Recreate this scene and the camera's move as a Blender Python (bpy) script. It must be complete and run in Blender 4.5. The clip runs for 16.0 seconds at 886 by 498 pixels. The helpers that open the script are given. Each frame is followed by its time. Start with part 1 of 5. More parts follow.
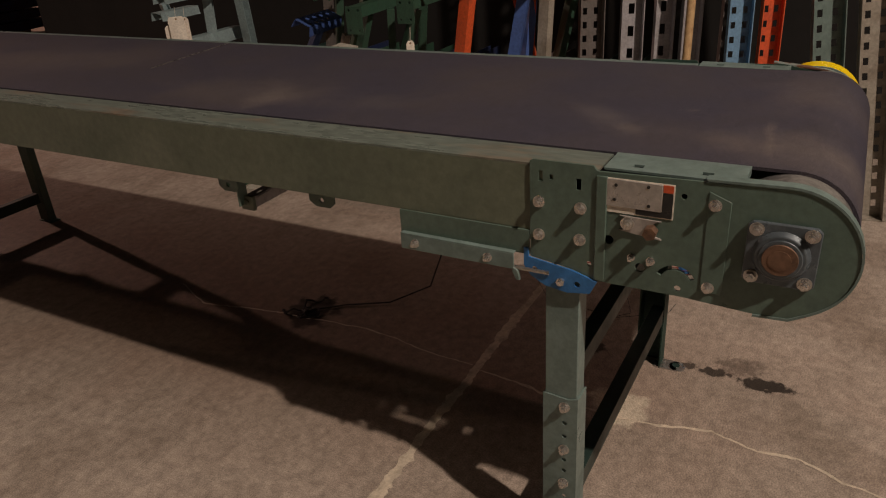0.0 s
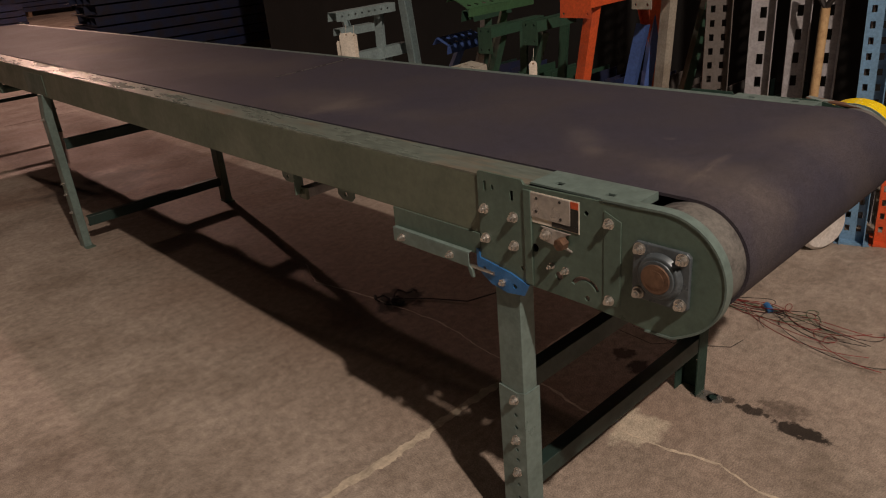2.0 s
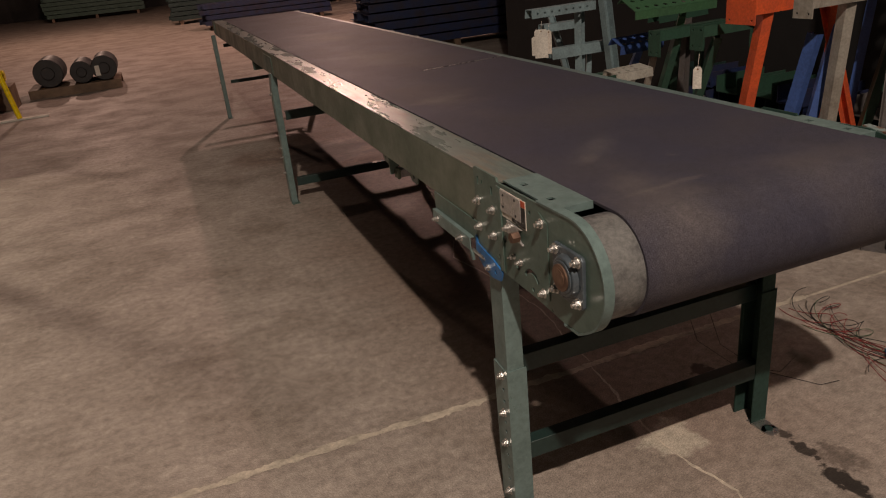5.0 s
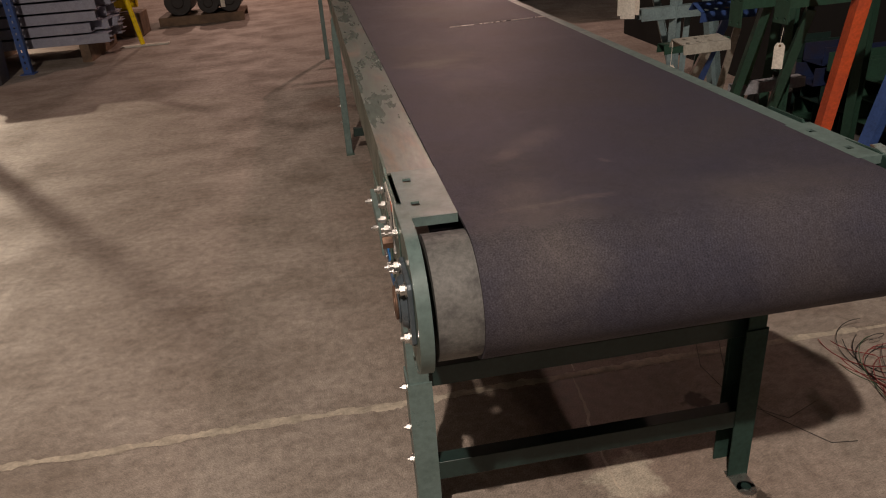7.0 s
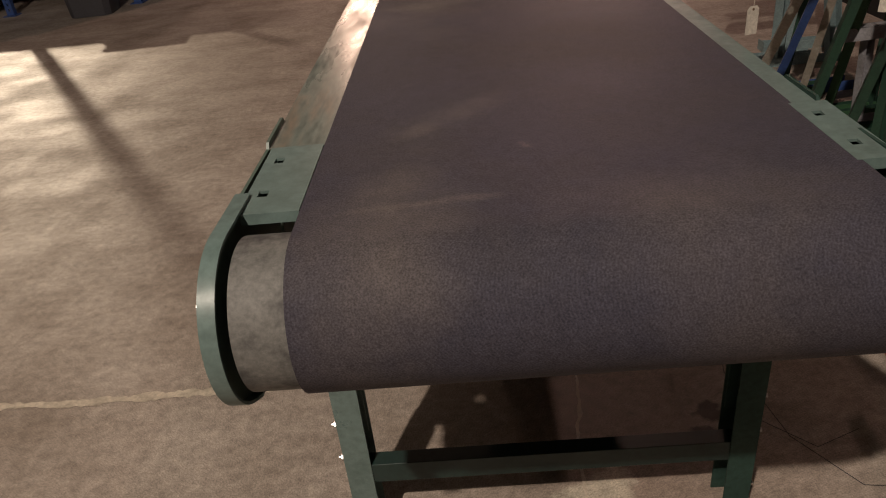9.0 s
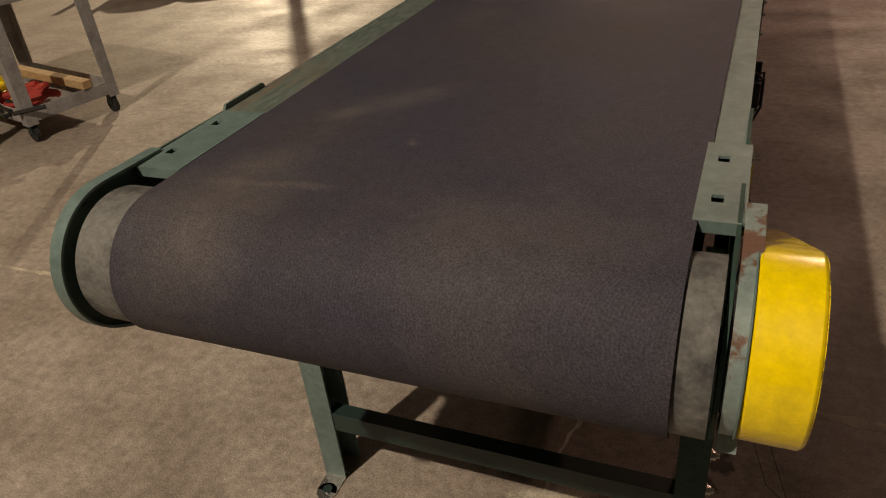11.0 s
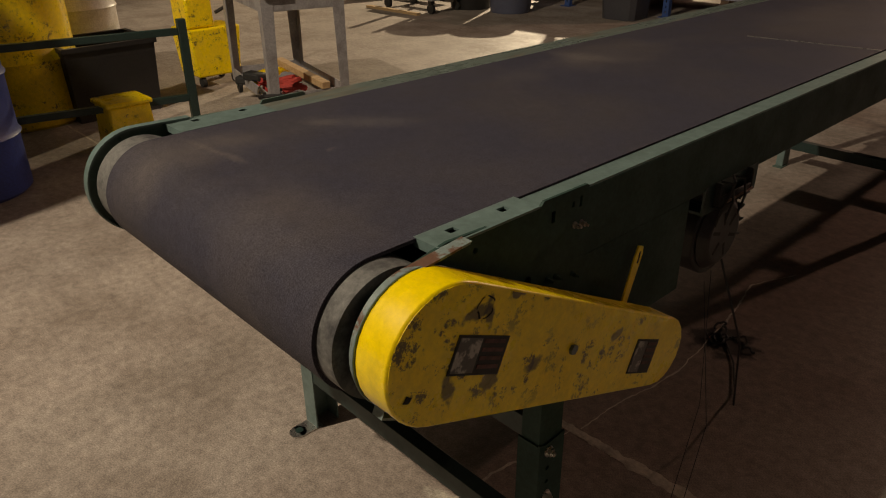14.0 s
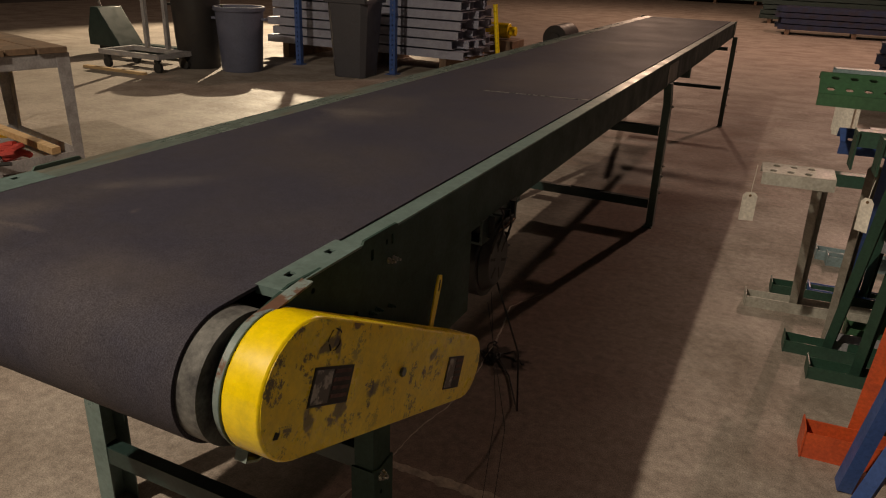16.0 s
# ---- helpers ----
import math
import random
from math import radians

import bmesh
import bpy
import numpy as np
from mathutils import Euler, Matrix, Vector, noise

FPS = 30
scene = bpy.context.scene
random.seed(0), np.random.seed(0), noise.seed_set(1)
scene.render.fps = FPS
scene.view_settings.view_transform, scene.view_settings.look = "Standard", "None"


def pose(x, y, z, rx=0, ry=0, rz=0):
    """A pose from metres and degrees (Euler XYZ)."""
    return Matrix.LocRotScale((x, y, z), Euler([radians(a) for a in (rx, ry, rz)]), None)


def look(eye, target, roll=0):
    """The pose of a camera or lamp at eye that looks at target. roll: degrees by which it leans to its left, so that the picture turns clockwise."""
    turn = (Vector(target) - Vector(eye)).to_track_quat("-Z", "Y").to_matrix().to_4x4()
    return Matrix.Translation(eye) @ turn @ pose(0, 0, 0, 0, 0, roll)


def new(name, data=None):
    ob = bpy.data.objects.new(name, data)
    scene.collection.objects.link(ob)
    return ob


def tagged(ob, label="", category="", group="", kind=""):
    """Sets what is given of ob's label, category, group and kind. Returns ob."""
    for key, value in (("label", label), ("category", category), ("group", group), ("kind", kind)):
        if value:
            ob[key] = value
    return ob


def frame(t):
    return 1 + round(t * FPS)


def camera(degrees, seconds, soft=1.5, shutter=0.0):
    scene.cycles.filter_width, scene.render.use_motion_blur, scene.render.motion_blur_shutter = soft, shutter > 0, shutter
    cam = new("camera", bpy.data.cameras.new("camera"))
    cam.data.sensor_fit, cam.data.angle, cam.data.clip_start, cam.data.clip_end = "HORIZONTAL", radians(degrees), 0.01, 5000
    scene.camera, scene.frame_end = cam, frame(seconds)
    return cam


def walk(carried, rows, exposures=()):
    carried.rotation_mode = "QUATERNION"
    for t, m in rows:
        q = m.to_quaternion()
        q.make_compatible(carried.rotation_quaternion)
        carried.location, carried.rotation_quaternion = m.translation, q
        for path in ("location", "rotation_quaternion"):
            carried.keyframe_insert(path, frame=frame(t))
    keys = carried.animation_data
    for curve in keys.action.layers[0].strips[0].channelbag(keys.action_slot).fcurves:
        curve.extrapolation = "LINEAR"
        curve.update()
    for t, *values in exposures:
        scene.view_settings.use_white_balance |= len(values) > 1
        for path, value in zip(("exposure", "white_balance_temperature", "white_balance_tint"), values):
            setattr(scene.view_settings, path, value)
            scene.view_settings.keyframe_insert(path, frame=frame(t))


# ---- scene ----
cam = camera(62.9, 16.0, 1.1)
PATH = [
    (0, (-1.145, -0.048, 1.404), (0.404, 0.857, 0.519), -3.9),
    (0.5, (-1.117, -0.171, 1.397), (0.358, 0.849, 0.512), -5.0),
    (1, (-1.048, -0.267, 1.401), (0.348, 0.874, 0.534), -4.0),
    (1.5, (-1.012, -0.401, 1.415), (0.303, 0.847, 0.57), -4.4),
    (2, (-1.002, -0.575, 1.421), (0.214, 0.792, 0.614), -5.1),
    (2.5, (-0.949, -0.669, 1.416), (0.18, 0.782, 0.629), -6.5),
    (3, (-0.854, -0.746, 1.42), (0.191, 0.782, 0.662), -5.5),
    (3.5, (-0.803, -0.85, 1.43), (0.124, 0.756, 0.678), -5.5),
    (4, (-0.776, -0.972, 1.438), (0.023, 0.702, 0.692), -5.0),
    (4.2, (-0.777, -1.03, 1.446), (-0.012, 0.662, 0.702), -5.2),
    (6.3, (-0.208, -1.091, 1.428), (0.137, 0.708, 0.626), -3.9),
    (6.5, (-0.172, -1.05, 1.419), (0.135, 0.761, 0.627), -3.4),
    (7, (-0.083, -0.982, 1.413), (0.175, 0.8, 0.543), -4.1),
    (7.5, (0.055, -0.947, 1.406), (0.208, 0.833, 0.506), -3.1),
    (8, (0.142, -0.842, 1.386), (0.202, 0.923, 0.449), -3.6),
    (8.5, (0.23, -0.797, 1.37), (0.215, 0.95, 0.396), -4.9),
    (10.8, (0.779, -0.664, 1.381), (0.149, 0.913, 0.324), -6.8),
    (11, (0.848, -0.662, 1.379), (0.128, 0.885, 0.335), -6.1),
    (11.5, (0.99, -0.634, 1.377), (0.101, 0.805, 0.309), -4.7),
    (12, (1.078, -0.581, 1.368), (0.066, 0.763, 0.286), -4.4),
    (12.5, (1.188, -0.532, 1.38), (0.066, 0.711, 0.287), -4.9),
    (13, (1.377, -0.5, 1.389), (0.107, 0.637, 0.342), -3.1),
    (13.5, (1.468, -0.503, 1.395), (0.159, 0.644, 0.409), -1.8),
    (14, (1.526, -0.525, 1.408), (0.215, 0.693, 0.515), -0.6),
    (14.5, (1.595, -0.559, 1.418), (0.332, 0.734, 0.562), 0.5),
    (15, (1.547, -0.625, 1.419), (0.461, 0.845, 0.607), 1.7),
    (15.5, (1.501, -0.685, 1.426), (0.575, 0.908, 0.649), 1.8),
    (16, (1.489, -0.694, 1.43), (0.697, 0.982, 0.68), 2.2),
]
walk(cam, [(t, look(e, g, r)) for t, e, g, r in PATH],
     [(0, 0.05, 6650, 10), (4, 0, 6400, 9), (7, 0, 6150, 7), (9, 0, 6300, 5), (12, 0, 6900, -2), (16, 0, 6650, 0)])
# ---- light ----
world = bpy.data.worlds.new("world")
scene.world = world
world.use_nodes = True
world.node_tree.nodes["Background"].inputs[0].default_value = (0.9, 0.8, 0.75, 1)
world.node_tree.nodes["Background"].inputs[1].default_value = 0.0025


def lamp(name, x, y, z, watts, colour, radius=0.12):
    data = bpy.data.lights.new(name, "POINT")
    data.energy, data.color, data.shadow_soft_size = watts, colour, radius
    ob = new(name, data)
    ob.location = (x, y, z)
    return ob


WARM = (1.0, 0.80, 0.66)
lamp("high_bay_lamp_front", -1.28, -3.4, 5.7, 1400, WARM, 0.075)
lamp("high_bay_lamp_far", 3.0, 14.4, 5.7, 1000, (1.0, 0.59, 0.47), 0.1)
# No fixture known here; added to lift the reddish far floor.
lamp("far_floor_fill_lamp", -2.5, 21.0, 5.7, 750, (1.0, 0.62, 0.46), 0.15)
west = bpy.data.lights.new("high_bay_lamp_west", "SPOT")
west.energy, west.color, west.shadow_soft_size, west.spot_size, west.spot_blend = 6700, (1.0, 0.77, 0.56), 0.1, radians(49), 0.6
new("high_bay_lamp_west", west).matrix_world = look((-9.6, 15.0, 5.7), (-7.0, 8.3, 0))


# ---- materials ----
def mat(name, base, rough=0.6, metal=0.0, spots=None, scale=6.0, amount=0.5, grain=90.0, grain_amount=0.15,
        bump=0.1, low=0.42, high=0.68, stretch=None, rough_var=0.15, coat=0.0, middle=0.12, spec=0.5):
    """Base colour mottled towards a second colour at a large scale, with fine grain and relief."""
    m = bpy.data.materials.new(name)
    m.use_nodes = True
    nt = m.node_tree
    n, li = nt.nodes, nt.links
    bsdf = n["Principled BSDF"]
    bsdf.inputs["Metallic"].default_value = metal
    bsdf.inputs["Coat Weight"].default_value = coat
    bsdf.inputs["Specular IOR Level"].default_value = spec
    tc = n.new("ShaderNodeTexCoord")
    src = tc.outputs["Object"]
    if stretch:
        mp = n.new("ShaderNodeMapping")
        mp.inputs["Scale"].default_value = stretch
        li.new(src, mp.inputs[0])
        src = mp.outputs[0]
    big = n.new("ShaderNodeTexNoise")
    big.inputs["Scale"].default_value, big.inputs["Detail"].default_value, big.inputs["Roughness"].default_value = scale, 8, 0.62
    li.new(src, big.inputs["Vector"])
    fine = n.new("ShaderNodeTexNoise")
    fine.inputs["Scale"].default_value, fine.inputs["Detail"].default_value = grain, 4
    li.new(src, fine.inputs["Vector"])
    ramp = n.new("ShaderNodeMapRange")
    ramp.inputs[1].default_value, ramp.inputs[2].default_value, ramp.inputs[4].default_value = low, high, amount
    li.new(big.outputs[0], ramp.inputs[0])
    mix = n.new("ShaderNodeMix")
    mix.data_type = "RGBA"
    mix.inputs[6].default_value = (*base, 1)
    mix.inputs[7].default_value = (*(spots or [c * 0.6 for c in base]), 1)
    li.new(ramp.outputs[0], mix.inputs[0])
    fr = n.new("ShaderNodeMapRange")
    fr.inputs[1].default_value, fr.inputs[2].default_value = 0.3, 0.7
    fr.inputs[3].default_value, fr.inputs[4].default_value = 1 - grain_amount, 1 + grain_amount
    li.new(fine.outputs[0], fr.inputs[0])
    mid = n.new("ShaderNodeTexNoise")
    mid.inputs["Scale"].default_value, mid.inputs["Detail"].default_value, mid.inputs["Roughness"].default_value = scale * 13, 8, 0.75
    li.new(src, mid.inputs["Vector"])
    mr = n.new("ShaderNodeMapRange")
    mr.inputs[1].default_value, mr.inputs[2].default_value = 0.3, 0.7
    mr.inputs[3].default_value, mr.inputs[4].default_value = 1 - middle, 1 + middle
    li.new(mid.outputs[0], mr.inputs[0])
    both = n.new("ShaderNodeMath")
    both.operation = "MULTIPLY"
    li.new(mr.outputs[0], both.inputs[0])
    li.new(fr.outputs[0], both.inputs[1])
    sc = n.new("ShaderNodeVectorMath")
    sc.operation = "SCALE"
    li.new(mix.outputs[2], sc.inputs[0])
    li.new(both.outputs[0], sc.inputs[3])
    li.new(sc.outputs[0], bsdf.inputs["Base Color"])
    rr = n.new("ShaderNodeMapRange")
    rr.inputs[1].default_value, rr.inputs[2].default_value = 0.3, 0.7
    rr.inputs[3].default_value, rr.inputs[4].default_value = max(0.05, rough - rough_var), min(1, rough + rough_var)
    li.new(big.outputs[0], rr.inputs[0])
    li.new(rr.outputs[0], bsdf.inputs["Roughness"])
    bp = n.new("ShaderNodeBump")
    bp.inputs["Strength"].default_value, bp.inputs["Distance"].default_value = bump, 0.002
    li.new(fine.outputs[0], bp.inputs["Height"])
    li.new(bp.outputs[0], bsdf.inputs["Normal"])
    m["mix"] = mix.name
    return m


def blob(nt, src, cx, cy, rx, ry, soft, wobble, turn=0.0, cz=0.0, rz=1.0):
    """A mask that is 1 inside an uneven patch on the ground."""
    n, li = nt.nodes, nt.links
    mp = n.new("ShaderNodeMapping")
    mp.vector_type = "TEXTURE"
    mp.inputs["Location"].default_value, mp.inputs["Rotation"].default_value = (cx, cy, cz), (0, 0, turn)
    mp.inputs["Scale"].default_value = (rx, ry, rz)
    li.new(src, mp.inputs[0])
    ln = n.new("ShaderNodeVectorMath")
    ln.operation = "LENGTH"
    li.new(mp.outputs[0], ln.inputs[0])
    ns = n.new("ShaderNodeTexNoise")
    ns.inputs["Scale"].default_value, ns.inputs["Detail"].default_value = wobble, 6
    li.new(src, ns.inputs["Vector"])
    ad = n.new("ShaderNodeMath")
    ad.operation = "MULTIPLY_ADD"
    ad.inputs[1].default_value, ad.inputs[2].default_value = 1.8, -0.9
    li.new(ns.outputs[0], ad.inputs[0])
    sm = n.new("ShaderNodeMath")
    li.new(ln.outputs["Value"], sm.inputs[0])
    li.new(ad.outputs[0], sm.inputs[1])
    mr = n.new("ShaderNodeMapRange")
    mr.inputs[1].default_value, mr.inputs[2].default_value = 1.0, 1.0 - soft
    li.new(sm.outputs[0], mr.inputs[0])
    return mr.outputs[0]


def over(m, masks):
    """Lay coloured marks (mask, colour, strength) over the base colour of a material made by mat()."""
    nt = m.node_tree
    n, li = nt.nodes, nt.links
    mix = n[m["mix"]]
    target = mix.outputs[2].links[0].to_socket
    last = mix.outputs[2]
    for mask, colour, strength in masks:
        k = n.new("ShaderNodeMath")
        k.operation = "MULTIPLY"
        k.inputs[1].default_value = strength
        li.new(mask, k.inputs[0])
        mx = n.new("ShaderNodeMix")
        mx.data_type = "RGBA"
        mx.inputs[7].default_value = (*colour, 1)
        li.new(k.outputs[0], mx.inputs[0])
        li.new(last, mx.inputs[6])
        last = mx.outputs[2]
    li.new(last, target)
    m["mix"] = last.node.name


def coords(m):
    return next(x for x in m.node_tree.nodes if x.type == "TEX_COORD").outputs["Object"]


concrete = mat("concrete", (0.39, 0.336, 0.29), 0.62, spots=(0.235, 0.192, 0.157), scale=2.2, amount=0.9, grain=230, grain_amount=0.3, bump=0.12, low=0.40, high=0.66, rough_var=0.12, middle=0.36, spec=0.35)
c = coords(concrete)
nt = concrete.node_tree
sm = nt.nodes.new("ShaderNodeMapping")
sm.inputs["Rotation"].default_value, sm.inputs["Scale"].default_value = (0, 0, radians(-28)), (2.2, 9.0, 1)
nt.links.new(c, sm.inputs[0])
sn = nt.nodes.new("ShaderNodeTexNoise")
sn.inputs["Scale"].default_value, sn.inputs["Detail"].default_value, sn.inputs["Roughness"].default_value = 1.0, 7, 0.65
nt.links.new(sm.outputs[0], sn.inputs["Vector"])
sr = nt.nodes.new("ShaderNodeMapRange")
sr.inputs[1].default_value, sr.inputs[2].default_value = 0.50, 0.68
nt.links.new(sn.outputs[0], sr.inputs[0])
pn = nt.nodes.new("ShaderNodeTexNoise")
pn.inputs["Scale"].default_value, pn.inputs["Detail"].default_value, pn.inputs["Roughness"].default_value = 34, 4, 0.8
nt.links.new(c, pn.inputs["Vector"])
pm = nt.nodes.new("ShaderNodeMapRange")
pm.inputs[1].default_value, pm.inputs[2].default_value = 0.70, 0.74
nt.links.new(pn.outputs[0], pm.inputs[0])
over(concrete, [
    (sr.outputs[0], (0.18, 0.145, 0.12), 0.32),
    (pm.outputs[0], (0.07, 0.055, 0.045), 0.7),
    # Long brown patches under the bed: stained floor plus conveyor shadow as colour.
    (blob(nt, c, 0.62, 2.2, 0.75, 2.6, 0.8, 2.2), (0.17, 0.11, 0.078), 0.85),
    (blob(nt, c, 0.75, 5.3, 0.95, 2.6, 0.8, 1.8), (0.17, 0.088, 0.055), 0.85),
    (blob(nt, c, 0.655, 1.597, 0.13, 0.11, 0.35, 18), (0.02, 0.017, 0.015), 0.9),
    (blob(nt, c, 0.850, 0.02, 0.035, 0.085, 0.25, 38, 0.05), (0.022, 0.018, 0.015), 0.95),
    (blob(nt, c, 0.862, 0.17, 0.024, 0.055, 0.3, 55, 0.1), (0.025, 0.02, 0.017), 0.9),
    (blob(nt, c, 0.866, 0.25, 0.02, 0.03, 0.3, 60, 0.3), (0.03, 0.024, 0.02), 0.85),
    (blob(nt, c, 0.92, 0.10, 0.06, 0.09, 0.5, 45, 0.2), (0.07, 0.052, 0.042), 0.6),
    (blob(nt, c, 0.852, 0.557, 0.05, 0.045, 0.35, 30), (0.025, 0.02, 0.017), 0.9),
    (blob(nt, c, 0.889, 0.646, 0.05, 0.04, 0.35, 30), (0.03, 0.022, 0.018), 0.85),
    (blob(nt, c, 0.5, 4.6, 0.5, 0.4, 0.5, 5), (0.05, 0.035, 0.03), 0.8),
    (blob(nt, c, 0.57, 0.39, 0.10, 0.09, 0.3, 14), (0.56, 0.51, 0.41), 0.7),
])
sealant = mat("crack_filler", (0.57, 0.50, 0.40), 0.85, spots=(0.3, 0.26, 0.21), scale=14, amount=0.9, bump=0.4)
joint_dark = mat("joint_dirt", (0.09, 0.07, 0.06), 0.9, scale=15)
belt_mat = mat("belt_rubber", (0.049, 0.047, 0.065), 0.55, spots=(0.064, 0.057, 0.062), scale=3.5, amount=0.8, grain=420, grain_amount=0.36, bump=0.3, rough_var=0.06)
belt_mat.node_tree.nodes["Principled BSDF"].inputs["IOR"].default_value = 1.125
c = coords(belt_mat)
nt = belt_mat.node_tree
over(belt_mat, [
    (blob(nt, c, 0.31, 0.385, 0.15, 0.06, 1.0, 9, 0.86, 0.96), (0.22, 0.195, 0.17), 0.2),
    (blob(nt, c, 0.24, 0.31, 0.05, 0.03, 0.9, 20, 0.86, 0.96), (0.22, 0.19, 0.165), 0.2),
    (blob(nt, c, 0.24, 1.24, 0.12, 0.09, 1.0, 14, 0.2, 0.96), (0.22, 0.19, 0.165), 0.3),
    (blob(nt, c, 0.26, 0.06, 0.13, 0.014, 0.8, 22, 0.1, 0.96), (0.22, 0.19, 0.165), 0.25),
    (blob(nt, c, 0.26, 0.95, 0.08, 0.14, 1.0, 13, 0.5, 0.96), (0.17, 0.15, 0.13), 0.12),
    (blob(nt, c, 0.405, 0.225, 0.010, 0.018, 0.9, 60, 0.6, 0.96), (0.24, 0.21, 0.18), 0.18),
    (blob(nt, c, 0.27, 1.35, 0.14, 0.35, 1.0, 9, 0.0, 0.96), (0.17, 0.145, 0.125), 0.25),
    (blob(nt, c, 0.21, 0.02, 0.12, 0.20, 1.0, 8, 0.0, 0.94), (0.18, 0.152, 0.128), 0.4),
    (blob(nt, c, 0.60, 0.0, 0.2, 0.14, 1.0, 8, 0.0, 0.94), (0.15, 0.125, 0.11), 0.35),
    (blob(nt, c, 0.5, 2.4, 0.3, 0.5, 1.0, 4, 0.0, 0.96), (0.16, 0.135, 0.115), 0.3),
    (blob(nt, c, 0.45, 3.8, 0.2, 0.5, 1.0, 4, 0.0, 0.96), (0.18, 0.15, 0.12), 0.3),
])
weave = nt.nodes.new("ShaderNodeTexWave")
weave.inputs["Scale"].default_value, weave.inputs["Distortion"].default_value, weave.inputs["Detail"].default_value = 105, 0.7, 1
turned = nt.nodes.new("ShaderNodeMapping")
turned.inputs["Rotation"].default_value = (0, radians(35), radians(40))
nt.links.new(c, turned.inputs[0])
nt.links.new(turned.outputs[0], weave.inputs["Vector"])
over(belt_mat, [(weave.outputs["Fac"], (0.105, 0.098, 0.115), 0.16)])
lag_mat = mat("pulley_lagging", (0.15, 0.148, 0.14), 0.7, spots=(0.04, 0.039, 0.042), scale=11, amount=0.95, bump=0.3, low=0.46, high=0.62, middle=0.3)
green = mat("green_paint", (0.092, 0.142, 0.118), 0.4, spots=(0.07, 0.11, 0.092), scale=7, amount=0.8, grain=60, grain_amount=0.1, bump=0.08)
olive = mat("olive_green_paint", (0.125, 0.15, 0.11), 0.42, spots=(0.095, 0.118, 0.088), scale=5, amount=0.8, grain=50, grain_amount=0.12, bump=0.08)
# Darker copy of the conveyor green; the unlit east side's shade is in it.
east_shade_green = mat("shaded_green_paint", (0.032, 0.064, 0.053), 0.6, spots=(0.022, 0.045, 0.037), scale=7, amount=0.8, spec=0.2)
teal = mat("grey_green_paint", (0.145, 0.205, 0.195), 0.4, spots=(0.10, 0.145, 0.135), scale=8, amount=0.8, grain=60, grain_amount=0.12)
chipped = mat("chipped_grey_green_paint", (0.20, 0.25, 0.24), 0.45, spots=(0.13, 0.06, 0.035), scale=16, amount=0.95, low=0.57, high=0.61)
rail_top = mat("worn_rail_top", (0.15, 0.185, 0.165), 0.31, metal=0.12, spots=(0.19, 0.12, 0.075), scale=5, amount=0.9, low=0.54, high=0.74, grain=40, grain_amount=0.25, stretch=(3, 0.6, 1))
dark_steel = mat("dark_green_steel", (0.018, 0.038, 0.034), 0.45, scale=9, grain=70)
steel = mat("zinc_steel", (0.62, 0.60, 0.57), 0.3, metal=0.9, scale=40, amount=0.4)
rust = mat("rusted_steel", (0.20, 0.12, 0.08), 0.6, metal=0.5, spots=(0.09, 0.055, 0.04), scale=60, amount=0.8)
cast = mat("cast_blue_grey", (0.10, 0.125, 0.145), 0.35, metal=0.3, scale=20)
yellow = mat("yellow_paint", (0.95, 0.71, 0.008), 0.33, spots=(0.88, 0.62, 0.01), scale=9, amount=0.8, grain=45, grain_amount=0.08, coat=0.2)
yellow_clean = mat("yellow_paint_rim", (0.95, 0.71, 0.008), 0.3, spots=(0.86, 0.60, 0.01), scale=9, amount=0.8, grain=45, grain_amount=0.08, coat=0.2)
over(yellow_clean, [(blob(yellow_clean.node_tree, coords(yellow_clean), 0.92, -0.07, 0.014, 0.05, 0.5, 40, 0.0, 0.85, 0.04), (0.4, 0.28, 0.02), 0.2)])
yc = coords(yellow)
gn = yellow.node_tree.nodes.new("ShaderNodeTexNoise")
gn.inputs["Scale"].default_value, gn.inputs["Detail"].default_value, gn.inputs["Roughness"].default_value = 26, 9, 0.78
yellow.node_tree.links.new(yc, gn.inputs["Vector"])
gr = yellow.node_tree.nodes.new("ShaderNodeMapRange")
gr.inputs[1].default_value, gr.inputs[2].default_value = 0.545, 0.575
yellow.node_tree.links.new(gn.outputs[0], gr.inputs[0])
cl = yellow.node_tree.nodes.new("ShaderNodeTexNoise")
cl.inputs["Scale"].default_value, cl.inputs["Detail"].default_value = 6, 3
yellow.node_tree.links.new(yc, cl.inputs["Vector"])
cr = yellow.node_tree.nodes.new("ShaderNodeMapRange")
cr.inputs[1].default_value, cr.inputs[2].default_value = 0.42, 0.58
yellow.node_tree.links.new(cl.outputs[0], cr.inputs[0])
pr = yellow.node_tree.nodes.new("ShaderNodeMath")
pr.operation = "MULTIPLY"
yellow.node_tree.links.new(gr.outputs[0], pr.inputs[0])
yellow.node_tree.links.new(cr.outputs[0], pr.inputs[1])
ynt = yellow.node_tree
over(yellow, [(pr.outputs[0], (0.05, 0.035, 0.02), 0.9)] + [
    (blob(ynt, yc, 0.947, y, 0.2, ry, 0.35, 70, 0.0, z, rz), (0.045, 0.032, 0.02), 0.85)
    for y, z, ry, rz in ((0.075, 0.895, 0.035, 0.012), (0.10, 0.885, 0.012, 0.03), (0.17, 0.895, 0.04, 0.010), (0.24, 0.86, 0.03, 0.008), (0.10, 0.83, 0.03, 0.008), (0.02, 0.80, 0.012, 0.03), (0.10, 0.77, 0.02, 0.02), (0.43, 0.70, 0.03, 0.012), (0.55, 0.60, 0.015, 0.03), (0.20, 0.75, 0.025, 0.012))])
